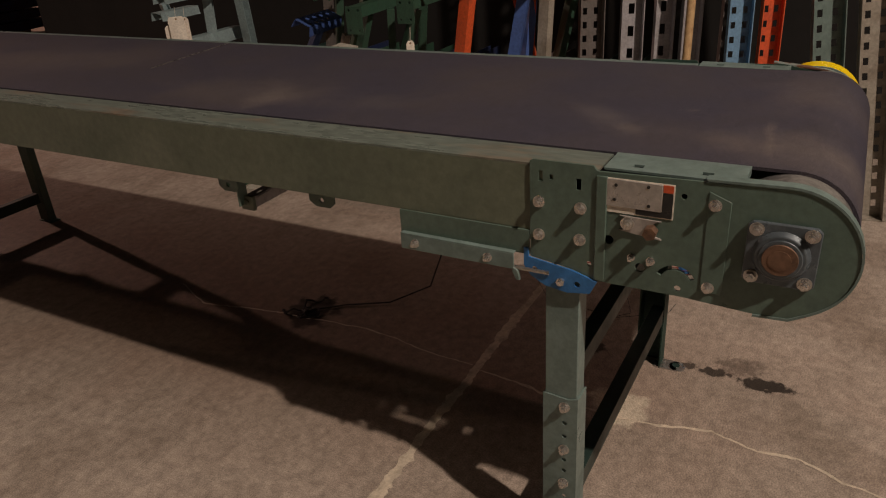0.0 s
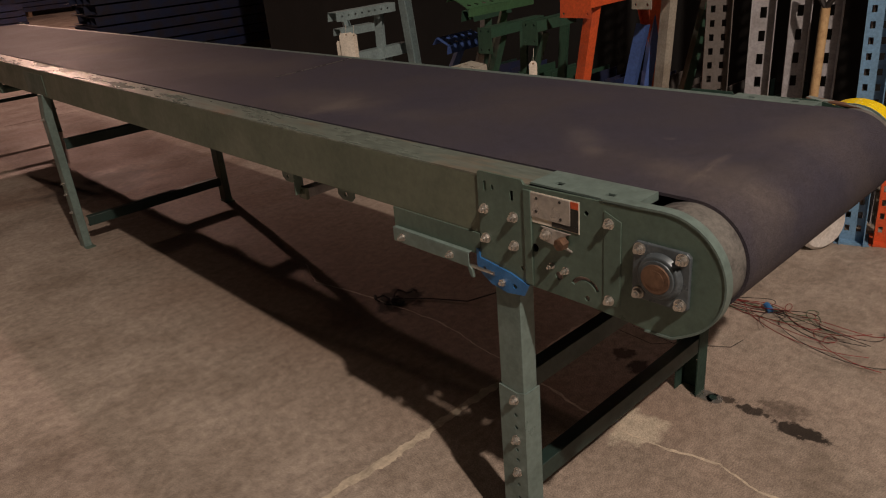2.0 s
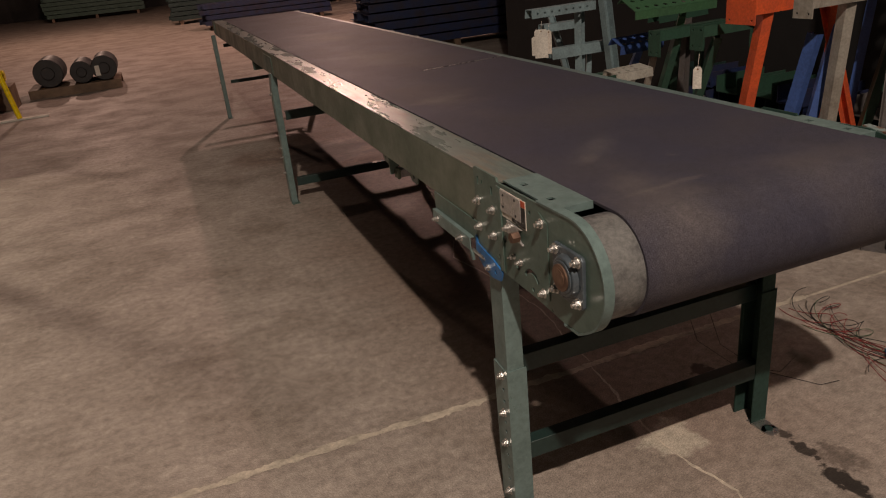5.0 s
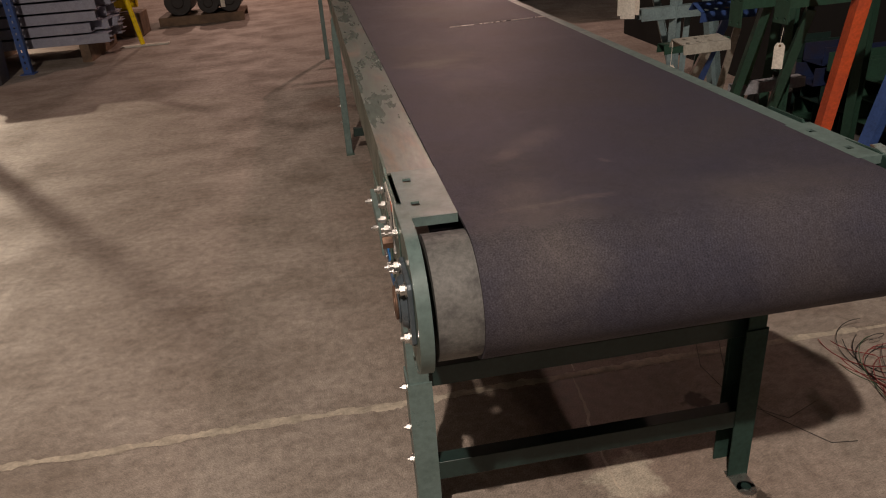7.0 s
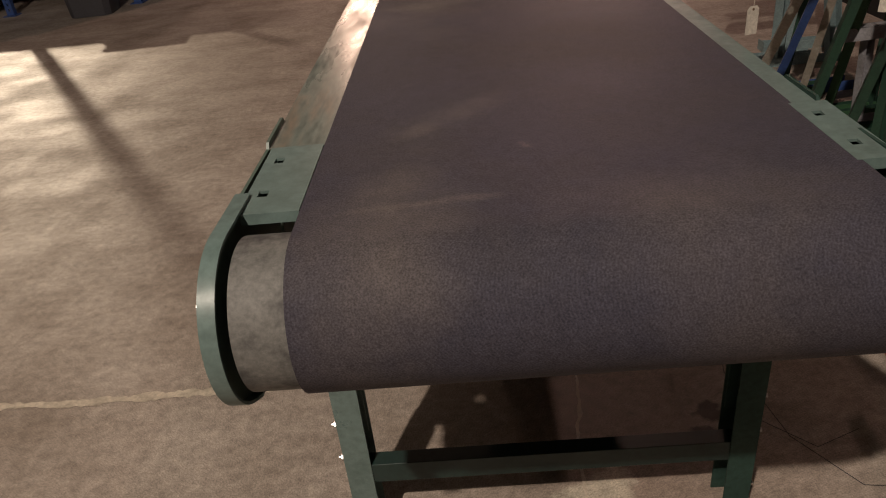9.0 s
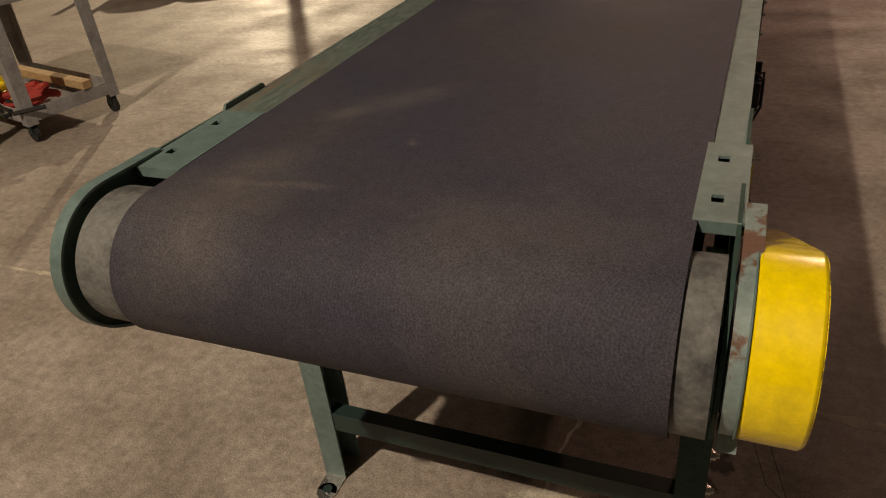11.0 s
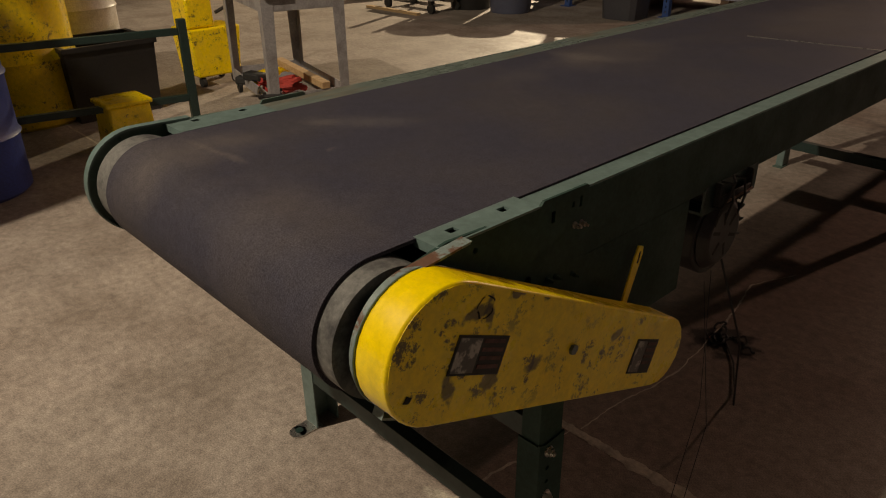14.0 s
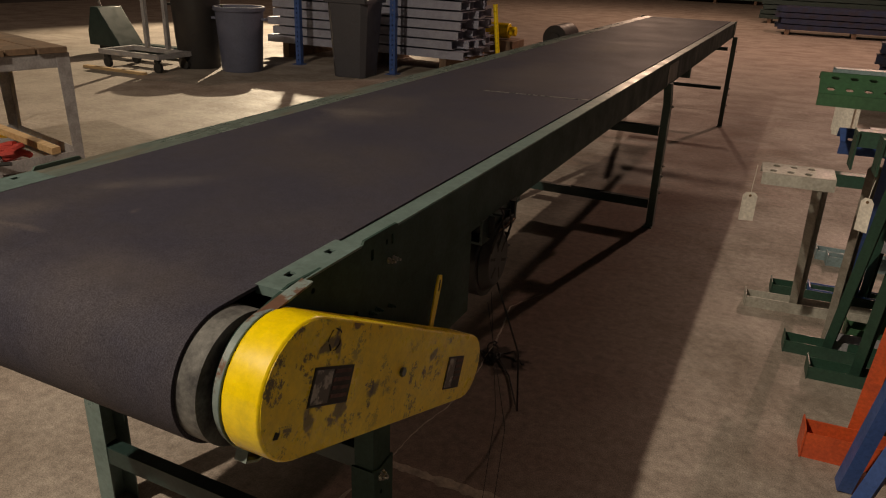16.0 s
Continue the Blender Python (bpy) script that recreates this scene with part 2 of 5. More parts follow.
blue = mat("blue_paint", (0.03, 0.16, 0.42), 0.45, scale=9)
label_grey = mat("label_silver", (0.42, 0.40, 0.38), 0.35, metal=0.4, scale=30, amount=0.4)
label_worn = mat("worn_label_print", (0.09, 0.085, 0.08), 0.45, spots=(0.42, 0.40, 0.37), scale=45, amount=0.9, low=0.5, high=0.58)
white = mat("white_card", (0.72, 0.68, 0.60), 0.7, spots=(0.5, 0.46, 0.4), scale=9)
black = mat("black_print", (0.02, 0.02, 0.02), 0.55)
maroon = mat("faded_maroon_print", (0.10, 0.035, 0.028), 0.55, spots=(0.03, 0.02, 0.02), scale=50, amount=0.9)
hole = mat("dark_recess", (0.012, 0.012, 0.012), 0.8)
orange = mat("orange_paint", (0.62, 0.10, 0.03), 0.5, spots=(0.42, 0.07, 0.03), scale=10, amount=0.8)
deep_green = mat("deep_green_paint", (0.03, 0.075, 0.05), 0.5, spots=(0.02, 0.045, 0.035), scale=8)
leaf_green = mat("mid_green_paint", (0.05, 0.125, 0.06), 0.5, spots=(0.032, 0.075, 0.042), scale=8)
rack_grey = mat("rack_grey_paint", (0.34, 0.34, 0.37), 0.5, spots=(0.22, 0.21, 0.21), scale=9, amount=0.8)
rack_tan = mat("rack_grey_brown_paint", (0.30, 0.28, 0.24), 0.55, spots=(0.17, 0.14, 0.11), scale=9, amount=0.9)
rack_dark = mat("rack_dark_grey_paint", (0.125, 0.115, 0.112), 0.55, spots=(0.10, 0.085, 0.075), scale=9, amount=0.9)
bin_blue = mat("bin_grey_blue_plastic", (0.11, 0.12, 0.18), 0.45, spots=(0.08, 0.085, 0.125), scale=5)
rack_blue = mat("rack_blue_paint", (0.05, 0.10, 0.30), 0.5, spots=(0.03, 0.06, 0.17), scale=9)
rack_navy = mat("rack_navy_paint", (0.016, 0.026, 0.075), 0.55, spots=(0.03, 0.02, 0.018), scale=6, amount=0.8)
drum_blue = mat("drum_blue_plastic", (0.025, 0.045, 0.22), 0.45, spots=(0.02, 0.03, 0.13), scale=6)
pale_blue = mat("pale_blue_paint", (0.16, 0.30, 0.46), 0.5, spots=(0.10, 0.19, 0.3), scale=9)
rack_cream = mat("rack_cream_paint", (0.42, 0.41, 0.36), 0.5, spots=(0.28, 0.26, 0.22), scale=9, amount=0.8)
light_blue = mat("light_blue_grey_paint", (0.25, 0.34, 0.36), 0.5, spots=(0.16, 0.21, 0.22), scale=8, amount=0.8)
wood = mat("pine_wood", (0.52, 0.36, 0.19), 0.6, spots=(0.38, 0.24, 0.12), scale=5, amount=0.9, stretch=(1, 8, 8))
dark_wood = mat("dark_wood", (0.20, 0.13, 0.08), 0.7, spots=(0.1, 0.07, 0.05), scale=6, amount=0.9)
plastic_grey = mat("grey_plastic", (0.06, 0.06, 0.072), 0.5, spots=(0.06, 0.06, 0.07), scale=5)
plastic_black = mat("black_plastic", (0.022, 0.02, 0.02), 0.5, scale=6)
cart_grey = mat("cart_grey_paint", (0.33, 0.32, 0.33), 0.5, spots=(0.2, 0.185, 0.185), scale=10, amount=0.8)
beam_grey = mat("galvanised_lilac_grey", (0.36, 0.37, 0.46), 0.45, metal=0.2, spots=(0.24, 0.24, 0.31), scale=7, amount=0.7)
# Kept very dark so the closing walls look unlit and bounce little.
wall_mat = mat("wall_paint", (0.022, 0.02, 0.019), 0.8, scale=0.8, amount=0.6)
white_plastic = mat("white_plastic", (0.70, 0.68, 0.66), 0.45, spots=(0.5, 0.46, 0.4), scale=9, amount=0.7)
red_mat = mat("red_cloth", (0.45, 0.05, 0.04), 0.8, scale=20)
# Near-black so the added walls keep the dark of unlit space in their colour.
dark_wall = mat("unlit_dark_wall", (0.005, 0.005, 0.005), 0.9, scale=0.8, amount=0.6)
rubber = mat("black_rubber", (0.02, 0.02, 0.02), 0.7, scale=20)
wire_mats = [mat("wire_red", (0.25, 0.03, 0.03), 0.5), mat("wire_black", (0.02, 0.02, 0.02), 0.5), mat("wire_green", (0.06, 0.12, 0.06), 0.5)]
brass = mat("brown_metal", (0.25, 0.16, 0.09), 0.5, metal=0.5)


# ---- mesh helpers ----
class Geo:
    """Gathers boxes, prisms, tubes and plates into one mesh."""

    def __init__(self):
        self.v, self.f = [], []

    def add(self, verts, faces, m=None):
        k = len(self.v)
        self.v += [tuple(m @ Vector(p)) if m else tuple(p) for p in verts]
        self.f += [tuple(i + k for i in q) for q in faces]
        return self

    def box(self, x0, x1, y0, y1, z0, z1, m=None):
        x0, x1, y0, y1, z0, z1 = min(x0, x1), max(x0, x1), min(y0, y1), max(y0, y1), min(z0, z1), max(z0, z1)
        vs = [(x, y, z) for x in (x0, x1) for y in (y0, y1) for z in (z0, z1)]
        return self.add(vs, [(0, 1, 3, 2), (4, 6, 7, 5), (0, 4, 5, 1), (2, 3, 7, 6), (0, 2, 6, 4), (1, 5, 7, 3)], m)

    def prism(self, pts, axis, a, b, m=None):
        """A polygon in the plane across the axis (x: y,z; y: x,z; z: x,y), from a to b."""
        def at(p, h):
            return {"x": (h, p[0], p[1]), "y": (p[0], h, p[1]), "z": (p[0], p[1], h)}[axis]
        k = len(pts)
        vs = [at(p, a) for p in pts] + [at(p, b) for p in pts]
        fs = [tuple(range(k)), tuple(range(2 * k - 1, k - 1, -1))]
        fs += [(i, i + k, (i + 1) % k + k, (i + 1) % k) for i in range(k)]
        return self.add(vs, fs, m)

    def cyl(self, p, q, r, n=20, r2=None, m=None):
        p, q = Vector(p), Vector(q)
        d = (q - p).normalized()
        u = d.orthogonal().normalized()
        w = d.cross(u)
        vs = []
        for c0, rad in ((p, r), (q, r if r2 is None else r2)):
            vs += [c0 + rad * (math.cos(2 * math.pi * i / n) * u + math.sin(2 * math.pi * i / n) * w) for i in range(n)]
        fs = [tuple(range(n - 1, -1, -1)), tuple(range(n, 2 * n))]
        fs += [(i, (i + 1) % n, (i + 1) % n + n, i + n) for i in range(n)]
        return self.add(vs, fs, m)

    def tube(self, pts, r, n=8, m=None):
        pts = [Vector(p) for p in pts]
        u = None
        vs, fs = [], []
        for i, p in enumerate(pts):
            d = (pts[min(i + 1, len(pts) - 1)] - pts[max(i - 1, 0)]).normalized()
            u = d.orthogonal().normalized() if u is None else (u - d * u.dot(d)).normalized()
            w = d.cross(u)
            vs += [p + r * (math.cos(2 * math.pi * k / n) * u + math.sin(2 * math.pi * k / n) * w) for k in range(n)]
        for i in range(len(pts) - 1):
            fs += [(i * n + k, i * n + (k + 1) % n, (i + 1) * n + (k + 1) % n, (i + 1) * n + k) for k in range(n)]
        fs += [tuple(range(n - 1, -1, -1)), tuple(range((len(pts) - 1) * n, len(pts) * n))]
        return self.add(vs, fs, m)

    def lathe(self, prof, n=28, m=None):
        """A closed profile of (radius, height) turned about z."""
        vs, fs = [], []
        k = len(prof)
        for i in range(n):
            a = 2 * math.pi * i / n
            vs += [(r * math.cos(a), r * math.sin(a), z) for r, z in prof]
        for i in range(n):
            j = (i + 1) % n
            fs += [(i * k + s, j * k + s, j * k + (s + 1) % k, i * k + (s + 1) % k) for s in range(k)]
        return self.add(vs, fs, m)

    def plate(self, outer, holes, x0, x1, m=None):
        """A flat plate across x with real holes: loops of (y, z)."""
        bm = bmesh.new()
        edges = []
        for loop in [outer, *holes]:
            vs = [bm.verts.new((x0, y, z)) for y, z in loop]
            edges += [bm.edges.new((vs[i], vs[(i + 1) % len(vs)])) for i in range(len(vs))]
        bmesh.ops.triangle_fill(bm, use_beauty=True, use_dissolve=False, edges=edges, normal=(1, 0, 0))
        ext = bmesh.ops.extrude_face_region(bm, geom=list(bm.faces))
        bmesh.ops.translate(bm, vec=(x1 - x0, 0, 0), verts=[g for g in ext["geom"] if isinstance(g, bmesh.types.BMVert)])
        bmesh.ops.recalc_face_normals(bm, faces=bm.faces)
        bm.verts.index_update()
        self.add([v.co.copy() for v in bm.verts], [tuple(v.index for v in f.verts) for f in bm.faces], m)
        bm.free()
        return self

    def punched(self, w, d, length, cols, pitch, hw, hh, first=0.04, t=0.004, m=None):
        """An upright channel: a face across x with rows of real punched holes, and side flanges running back along y."""
        xs = [-w / 2]
        for cx in cols:
            xs += [cx - hw / 2, cx + hw / 2]
        xs.append(w / 2)
        for i in range(0, len(xs), 2):
            self.box(xs[i], xs[i + 1], 0, t, 0, length, m)
        z = 0.0
        h = first
        while z < length:
            top = min(h, length)
            if top > z:
                for i in range(1, len(xs) - 1, 2):
                    self.box(xs[i], xs[i + 1], 0, t, z, top, m)
            z, h = h + hh, h + pitch
        self.box(-w / 2, -w / 2 + t, t, d, 0, length, m)
        self.box(w / 2 - t, w / 2, t, d, 0, length, m)
        return self


def make(name, geo, material, parent=None, label="", bevel=0.0, sharp=35):
    me = bpy.data.meshes.new(name)
    me.from_pydata(geo.v, [], geo.f)
    bm = bmesh.new()
    bm.from_mesh(me)
    bmesh.ops.recalc_face_normals(bm, faces=bm.faces)
    bm.to_mesh(me)
    bm.free()
    me.materials.append(material)
    me.shade_smooth()
    me.set_sharp_from_angle(angle=radians(sharp))
    ob = new(name, me)
    if parent:
        ob.parent = parent
    if label:
        ob["label"] = label
    if bevel:
        mod = ob.modifiers.new("edge", "BEVEL")
        mod.width, mod.segments, mod.limit_method, mod.angle_limit = bevel, 2, "ANGLE", radians(40)
    return ob


def part(name, geo, material, parent, label="", bevel=0.0):
    return make(name, geo, material, parent, label, bevel)


def thing(name, label, category, group="", at=(0, 0, 0)):
    ob = new(name)
    ob.location = at
    ob.empty_display_size = 0.1
    return tagged(ob, label, category, group)


def arc(cx, cz, r, a0, a1, n=12):
    return [(cx + r * math.cos(radians(a0 + (a1 - a0) * i / n)), cz + r * math.sin(radians(a0 + (a1 - a0) * i / n))) for i in range(n + 1)]


def ring(cy, cz, r, n=12):
    return arc(cy, cz, r, 0, 360 - 360 / n, n - 1)


def rect(y0, y1, z0, z1):
    return [(y0, z0), (y1, z0), (y1, z1), (y0, z1)]


def bolt(geo, x, y, z, side, r=0.009):
    """A washer, hexagon head and thread end, standing out along x."""
    geo.cyl((x, y, z), (x + side * 0.0025, y, z), r * 1.35, 16)
    geo.cyl((x + side * 0.0025, y, z), (x + side * 0.010, y, z), r, 6)
    geo.cyl((x + side * 0.010, y, z), (x + side * 0.016, y, z), r * 0.55, 10)
    return geo


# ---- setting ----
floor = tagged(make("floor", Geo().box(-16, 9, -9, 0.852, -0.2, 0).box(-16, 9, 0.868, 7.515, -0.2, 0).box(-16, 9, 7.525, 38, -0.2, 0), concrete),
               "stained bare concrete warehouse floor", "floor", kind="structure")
part("control_joint", Geo().box(-16, 9, 0.852, 0.868, -0.2, -0.001), sealant, floor, "crumbling pale filler in a floor joint")
part("control_joint", Geo().box(-16, 9, 7.515, 7.525, -0.2, -0.005), joint_dark, floor, "dirt-filled saw-cut floor joint")
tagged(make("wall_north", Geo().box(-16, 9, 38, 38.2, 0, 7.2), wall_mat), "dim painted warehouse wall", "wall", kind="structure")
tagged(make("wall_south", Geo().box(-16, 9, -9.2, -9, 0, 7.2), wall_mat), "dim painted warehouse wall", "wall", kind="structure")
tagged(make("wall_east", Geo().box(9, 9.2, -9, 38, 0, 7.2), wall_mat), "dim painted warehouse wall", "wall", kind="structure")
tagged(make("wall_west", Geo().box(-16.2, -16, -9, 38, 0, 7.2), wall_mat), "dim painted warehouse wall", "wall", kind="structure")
# Added backdrop; its colour stands in for the darkness behind the racks.
tagged(make("aisle_backdrop", Geo().box(3.1, 3.3, -9, 6.5, 0, 7.2), dark_wall), "added near-black backdrop for the unlit space behind the stored rack parts", "wall", kind="structure")
# Unseen blocker, added to cast the shadow over drums and tub.
tagged(make("shadow_wall", Geo().box(-4.6, -1.88, -1.25, -1.05, 0, 2.86), dark_wall), "added unseen wall that blocks the front lamp", "wall", kind="structure")
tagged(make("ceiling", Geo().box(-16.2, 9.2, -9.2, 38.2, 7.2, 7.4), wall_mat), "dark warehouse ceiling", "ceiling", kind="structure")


def crack(pts, width, seed):
    """An irregular ribbon of crumbled filler lying in the floor."""
    rnd = random.Random(seed)
    left, right = [], []
    o = w = 0.0
    for (x0, y0), (x1, y1) in zip(pts, pts[1:]):
        d = math.hypot(x1 - x0, y1 - y0)
        nx, ny = -(y1 - y0) / d, (x1 - x0) / d
        k = max(2, int(d / 0.012))
        for i in range(k):
            x, y = x0 + (x1 - x0) * i / k, y0 + (y1 - y0) * i / k
            o = 0.75 * o + rnd.uniform(-0.003, 0.003)
            w = 0.6 * w + 0.4 * width * rnd.uniform(0.15, 1.7)
            left.append((x + nx * (o + w * rnd.uniform(0.7, 1.2)), y + ny * (o + w), 0.0012))
            right.append((x + nx * (o - w), y + ny * (o - w * rnd.uniform(0.7, 1.2)), 0.0012))
    k = len(left)
    return Geo().add(left + right, [(i, i + 1, k + i + 1, k + i) for i in range(k - 1)])


part("crack", crack([(0.62, 2.25), (0.535, 2.04), (0.597, 1.75), (0.636, 1.32), (0.60, 1.07), (0.59, 0.87)], 0.003, 5), sealant, floor, "thin pale crack in the concrete")
part("crack", crack([(0.575, 0.85), (0.56, 0.72), (0.54, 0.60), (0.528, 0.41), (0.536, 0.283), (0.578, 0.127), (0.545, 0.004), (0.557, -0.093), (0.512, -0.202), (0.494, -0.31), (0.46, -0.5), (0.47, -0.8)], 0.0045, 3), sealant, floor, "pale filled crack in the concrete")
part("crack", crack([(-1.6, 0.862), (-0.9, 0.855), (-0.4, 0.866), (0.05, 0.857), (0.5, 0.863), (0.9, 0.868), (1.6, 0.865)], 0.016, 4), sealant, floor, "pale crumbled filler along a joint")


# ---- the belt conveyor ----
W = 0.885            # across the outer faces
AX = 0.853           # height of the drive pulley's axle
END = 6.84           # far end
BL, BR = 0.098, 0.816  # belt edges
XW, XE = 0.002, 0.862   # outer faces of the west and east end plates
conveyor = thing("belt_conveyor", "long green steel belt conveyor with a worn dark belt", "conveyor")


def belt_geo():
    r, t, n = 0.107, 0.006, 26
    lo = [(y, z) for y, z in arc(0, AX, r, 90, 270, n)]
    far = [(y, z) for y, z in arc(END - 0.06, AX + r - 0.052, 0.052, -90, 90, 14)]
    path = lo + [(0.5, AX - r + 0.01), (0.75, AX - 0.03)] + [(END - 0.3, AX - 0.03)] + far
    mid = [(END - 0.06 + (0 - END + 0.06) * i / 40, AX + r) for i in range(1, 40)]
    path += mid
    cx = [BL + (BR - BL) * i / 8 for i in range(9)]
    g = Geo()
    k, w = len(path), len(cx)
    vs = []
    for y, z in path:
        for x in cx:
            vs.append((x, y, z))
    centre_in = []
    for i, (y, z) in enumerate(path):
        (ya, za), (yb, zb) = path[i - 1], path[(i + 1) % k]
        d = Vector((yb - ya, zb - za)).normalized()
        ny, nz = -d.y, d.x
        for x in cx:
            centre_in.append((x, y + ny * t, z + nz * t))
    fs = []
    for i in range(k):
        j = (i + 1) % k
        for c0 in range(w - 1):
            fs.append((i * w + c0, i * w + c0 + 1, j * w + c0 + 1, j * w + c0))
            o = k * w
            fs.append((o + i * w + c0, o + j * w + c0, o + j * w + c0 + 1, o + i * w + c0 + 1))
        fs.append((i * w, j * w, k * w + j * w, k * w + i * w))
        fs.append((i * w + w - 1, k * w + i * w + w - 1, k * w + j * w + w - 1, j * w + w - 1))
    return g.add(vs + centre_in, fs)


belt = part("belt", belt_geo(), belt_mat, conveyor, "worn dark purple-grey woven rubber belt")
part("lacing", Geo().prism([(0.42, 1.879), (BR - 0.002, 1.927), (BR - 0.002, 1.932), (0.42, 1.884)], "z", AX + 0.1072, AX + 0.1085), steel, belt, "thin metal belt lacing across the belt")
pulley = part("drive_pulley", Geo().cyl((0.030, 0, AX), (0.853, 0, AX), 0.1005, 64), lag_mat, conveyor, "scuffed grey rubber-lagged drive pulley")
part("tail_pulley", Geo().cyl((0.05, END - 0.06, AX + 0.055), (W - 0.05, END - 0.06, AX + 0.055), 0.045, 32), lag_mat, conveyor)
part("shaft", Geo().cyl((-0.021, 0, AX), (W - 0.005, 0, AX), 0.0195, 32).cyl((-0.024, 0, AX), (-0.021, 0, AX), 0.017, 32), rust, conveyor, "rusty round steel shaft end")


def rail(side):
    """One bed rail: a web on the outside with flanges turned in, and a worn sliding strip on top."""
    x, s = (XW, 1) if side < 0 else (XE, -1)
    zt, zb = 0.952, 0.822
    g = Geo()
    g.box(x + s * 0.004, x + s * 0.008, 0.36, END, zb, zt)
    g.box(x + s * 0.008, x + s * 0.05, 0.36, END, zb, zb + 0.004)
    ob = part("side_rail", g, olive if side < 0 else east_shade_green, conveyor, "dark green painted channel rail", 0.0015)
    part("rail_flange", Geo().box(x + s * 0.004, 0.099 if side < 0 else 0.800, 0.305, END, zt, zt + 0.004), rail_top if side < 0 else teal, ob, "worn shiny bare-metal top flange")
    part("joint_plate", Geo().box(x + s * 0.001, x + s * 0.004, 3.35, 3.65, zb + 0.01, zt - 0.02), green, ob)
    return ob


rail(-1)
rail(1)
part("slider_bed", Geo().box(0.1, W - 0.1, 0.3, END - 0.13, AX + 0.09, AX + 0.094), dark_steel, conveyor, "flat steel slider bed")
part("far_end_plate", Geo().box(XW - 0.002, XW + 0.004, END - 0.13, END + 0.01, 0.84, 0.965), green, conveyor)
part("far_end_plate", Geo().box(XE - 0.004, XE + 0.002, END - 0.13, END + 0.01, 0.84, 0.965), green, conveyor)

# end plates round the drive pulley, with punched holes and a turned flange along the rounded nose
nose = arc(0, AX, 0.1155, 90, 236, 22)
plate_nose = arc(0, AX, 0.1118, 90, 236, 22)
bottom = [(-0.02, 0.733), (0.02, 0.735), (0.15, 0.742), (0.30, 0.742), (0.345, 0.757), (0.43, 0.77)]
outline = [(0.43, 0.961), (0.425, 0.965), (0.312, 0.965), (0.305, 0.956), (0.10, 0.960)] + plate_nose + bottom
slot_arc = arc(0.16, 0.765, 0.036, 25, 155, 8) + arc(0.16, 0.765, 0.027, 155, 25, 8)
holes = [ring(0.28, 0.83, 0.009), ring(0.157, 0.93, 0.005), ring(0.222, 0.785, 0.009),
         ring(0.315, 0.775, 0.005), ring(0.155, 0.757, 0.006), rect(0.405, 0.413, 0.925, 0.945), rect(0.385, 0.392, 0.93, 0.94), rect(0.333, 0.342, 0.917, 0.938), slot_arc]


def end_plate(side):
    x, s = (XW, 1) if side < 0 else (XE, -1)
    shape = outline if side < 0 else [(0.43, 0.958), (0.425, 0.962), (0.312, 0.963), (0.305, 0.956), (0.10, 0.9635)] + arc(0.022, AX - 0.002, 0.097, 90, 232, 22) + bottom
    ob = part("end_plate", Geo().plate(shape, [q for q in holes if side < 0 or q[0][0] > -0.05], x, x + s * 0.005), green if side < 0 else east_shade_green, conveyor, "dark green steel end plate with a rounded nose")
    # flange round the nose
    g = Geo()
    round_ = nose if side < 0 else arc(0.024, AX - 0.003, 0.1055, 90, 232, 22)
    pts = [(0.125, 0.9655)] + round_ + [(-0.05, 0.748), (-0.025, 0.734), (0.03, 0.731)]
    inner = [(y * 0.97, AX + (z - AX) * 0.963) for y, z in pts]
    k = len(pts)
    out = x + (-0.002 if side < 0 else 0.0245)
    vs = [(xx, y, z) for xx in (x + 0.019 if side < 0 else x + 0.003, out) for loop in (pts, inner) for y, z in loop]
    fs = [(0, k, 3 * k, 2 * k), (k - 1, 3 * k - 1, 4 * k - 1, 2 * k - 1)]
    for i in range(k - 1):
        fs += [(i, i + 1, k + i + 1, k + i), (2 * k + i, 3 * k + i, 3 * k + i + 1, 2 * k + i + 1), (i, 2 * k + i, 2 * k + i + 1, i + 1), (k + i, k + i + 1, 3 * k + i + 1, 3 * k + i)]
    g.add(vs, fs)
    part("nose_flange", g, teal if side < 0 else chipped, ob, "chipped grey-green turned edge")
    # raised rib pressed into the plate
    if side < 0:
        part("pressed_rib", Geo().prism([(0.285, 0.745), (0.305, 0.745), (0.305, 0.95), (0.285, 0.95)], "x", x - s * 0.004, x), green, ob, "", 0.0035)
        part("pressed_rib", Geo().prism([(0.082, 0.76), (0.118, 0.76), (0.118, 0.945), (0.082, 0.93)], "x", x - s * 0.002, x), green, ob, "", 0.0018)
    return ob


plate_w = end_plate(-1)
plate_e = end_plate(1)


def cover(side):
    """A flat cover over the gap beside the belt, with two slots punched through it."""
    x, s = (0.014, 1) if side < 0 else (0.866, -1)
    g = Geo()
    ya, yb, z0, z1 = 0.072 if side < 0 else 0.085, 0.297, 0.9565, 0.9605
    cy, hw, hx, wide = (0.129, 0.243) if side < 0 else (0.137, 0.247), 0.009, (0.016, 0.030) if side < 0 else (0.026, 0.040), 0.083 if side < 0 else 0.056
    g.box(x, x + s * hx[0], ya, yb, z0, z1).box(x + s * hx[1], x + s * wide, ya, yb, z0, z1)
    last = ya
    for c0 in cy:
        g.box(x + s * hx[0], x + s * hx[1], last, c0 - hw, z0, z1)
        last = c0 + hw
    g.box(x + s * hx[0], x + s * hx[1], last, yb, z0, z1)
    ob = part("cover_plate", g, teal, conveyor, "grey-green painted cover plate with two slots")
    part("cover_lip", Geo().box(x + s * 0.004, x + s * wide, ya - 0.003, ya, 0.945, 0.9605), teal, ob)
    return ob


cover(-1)
cover(1)

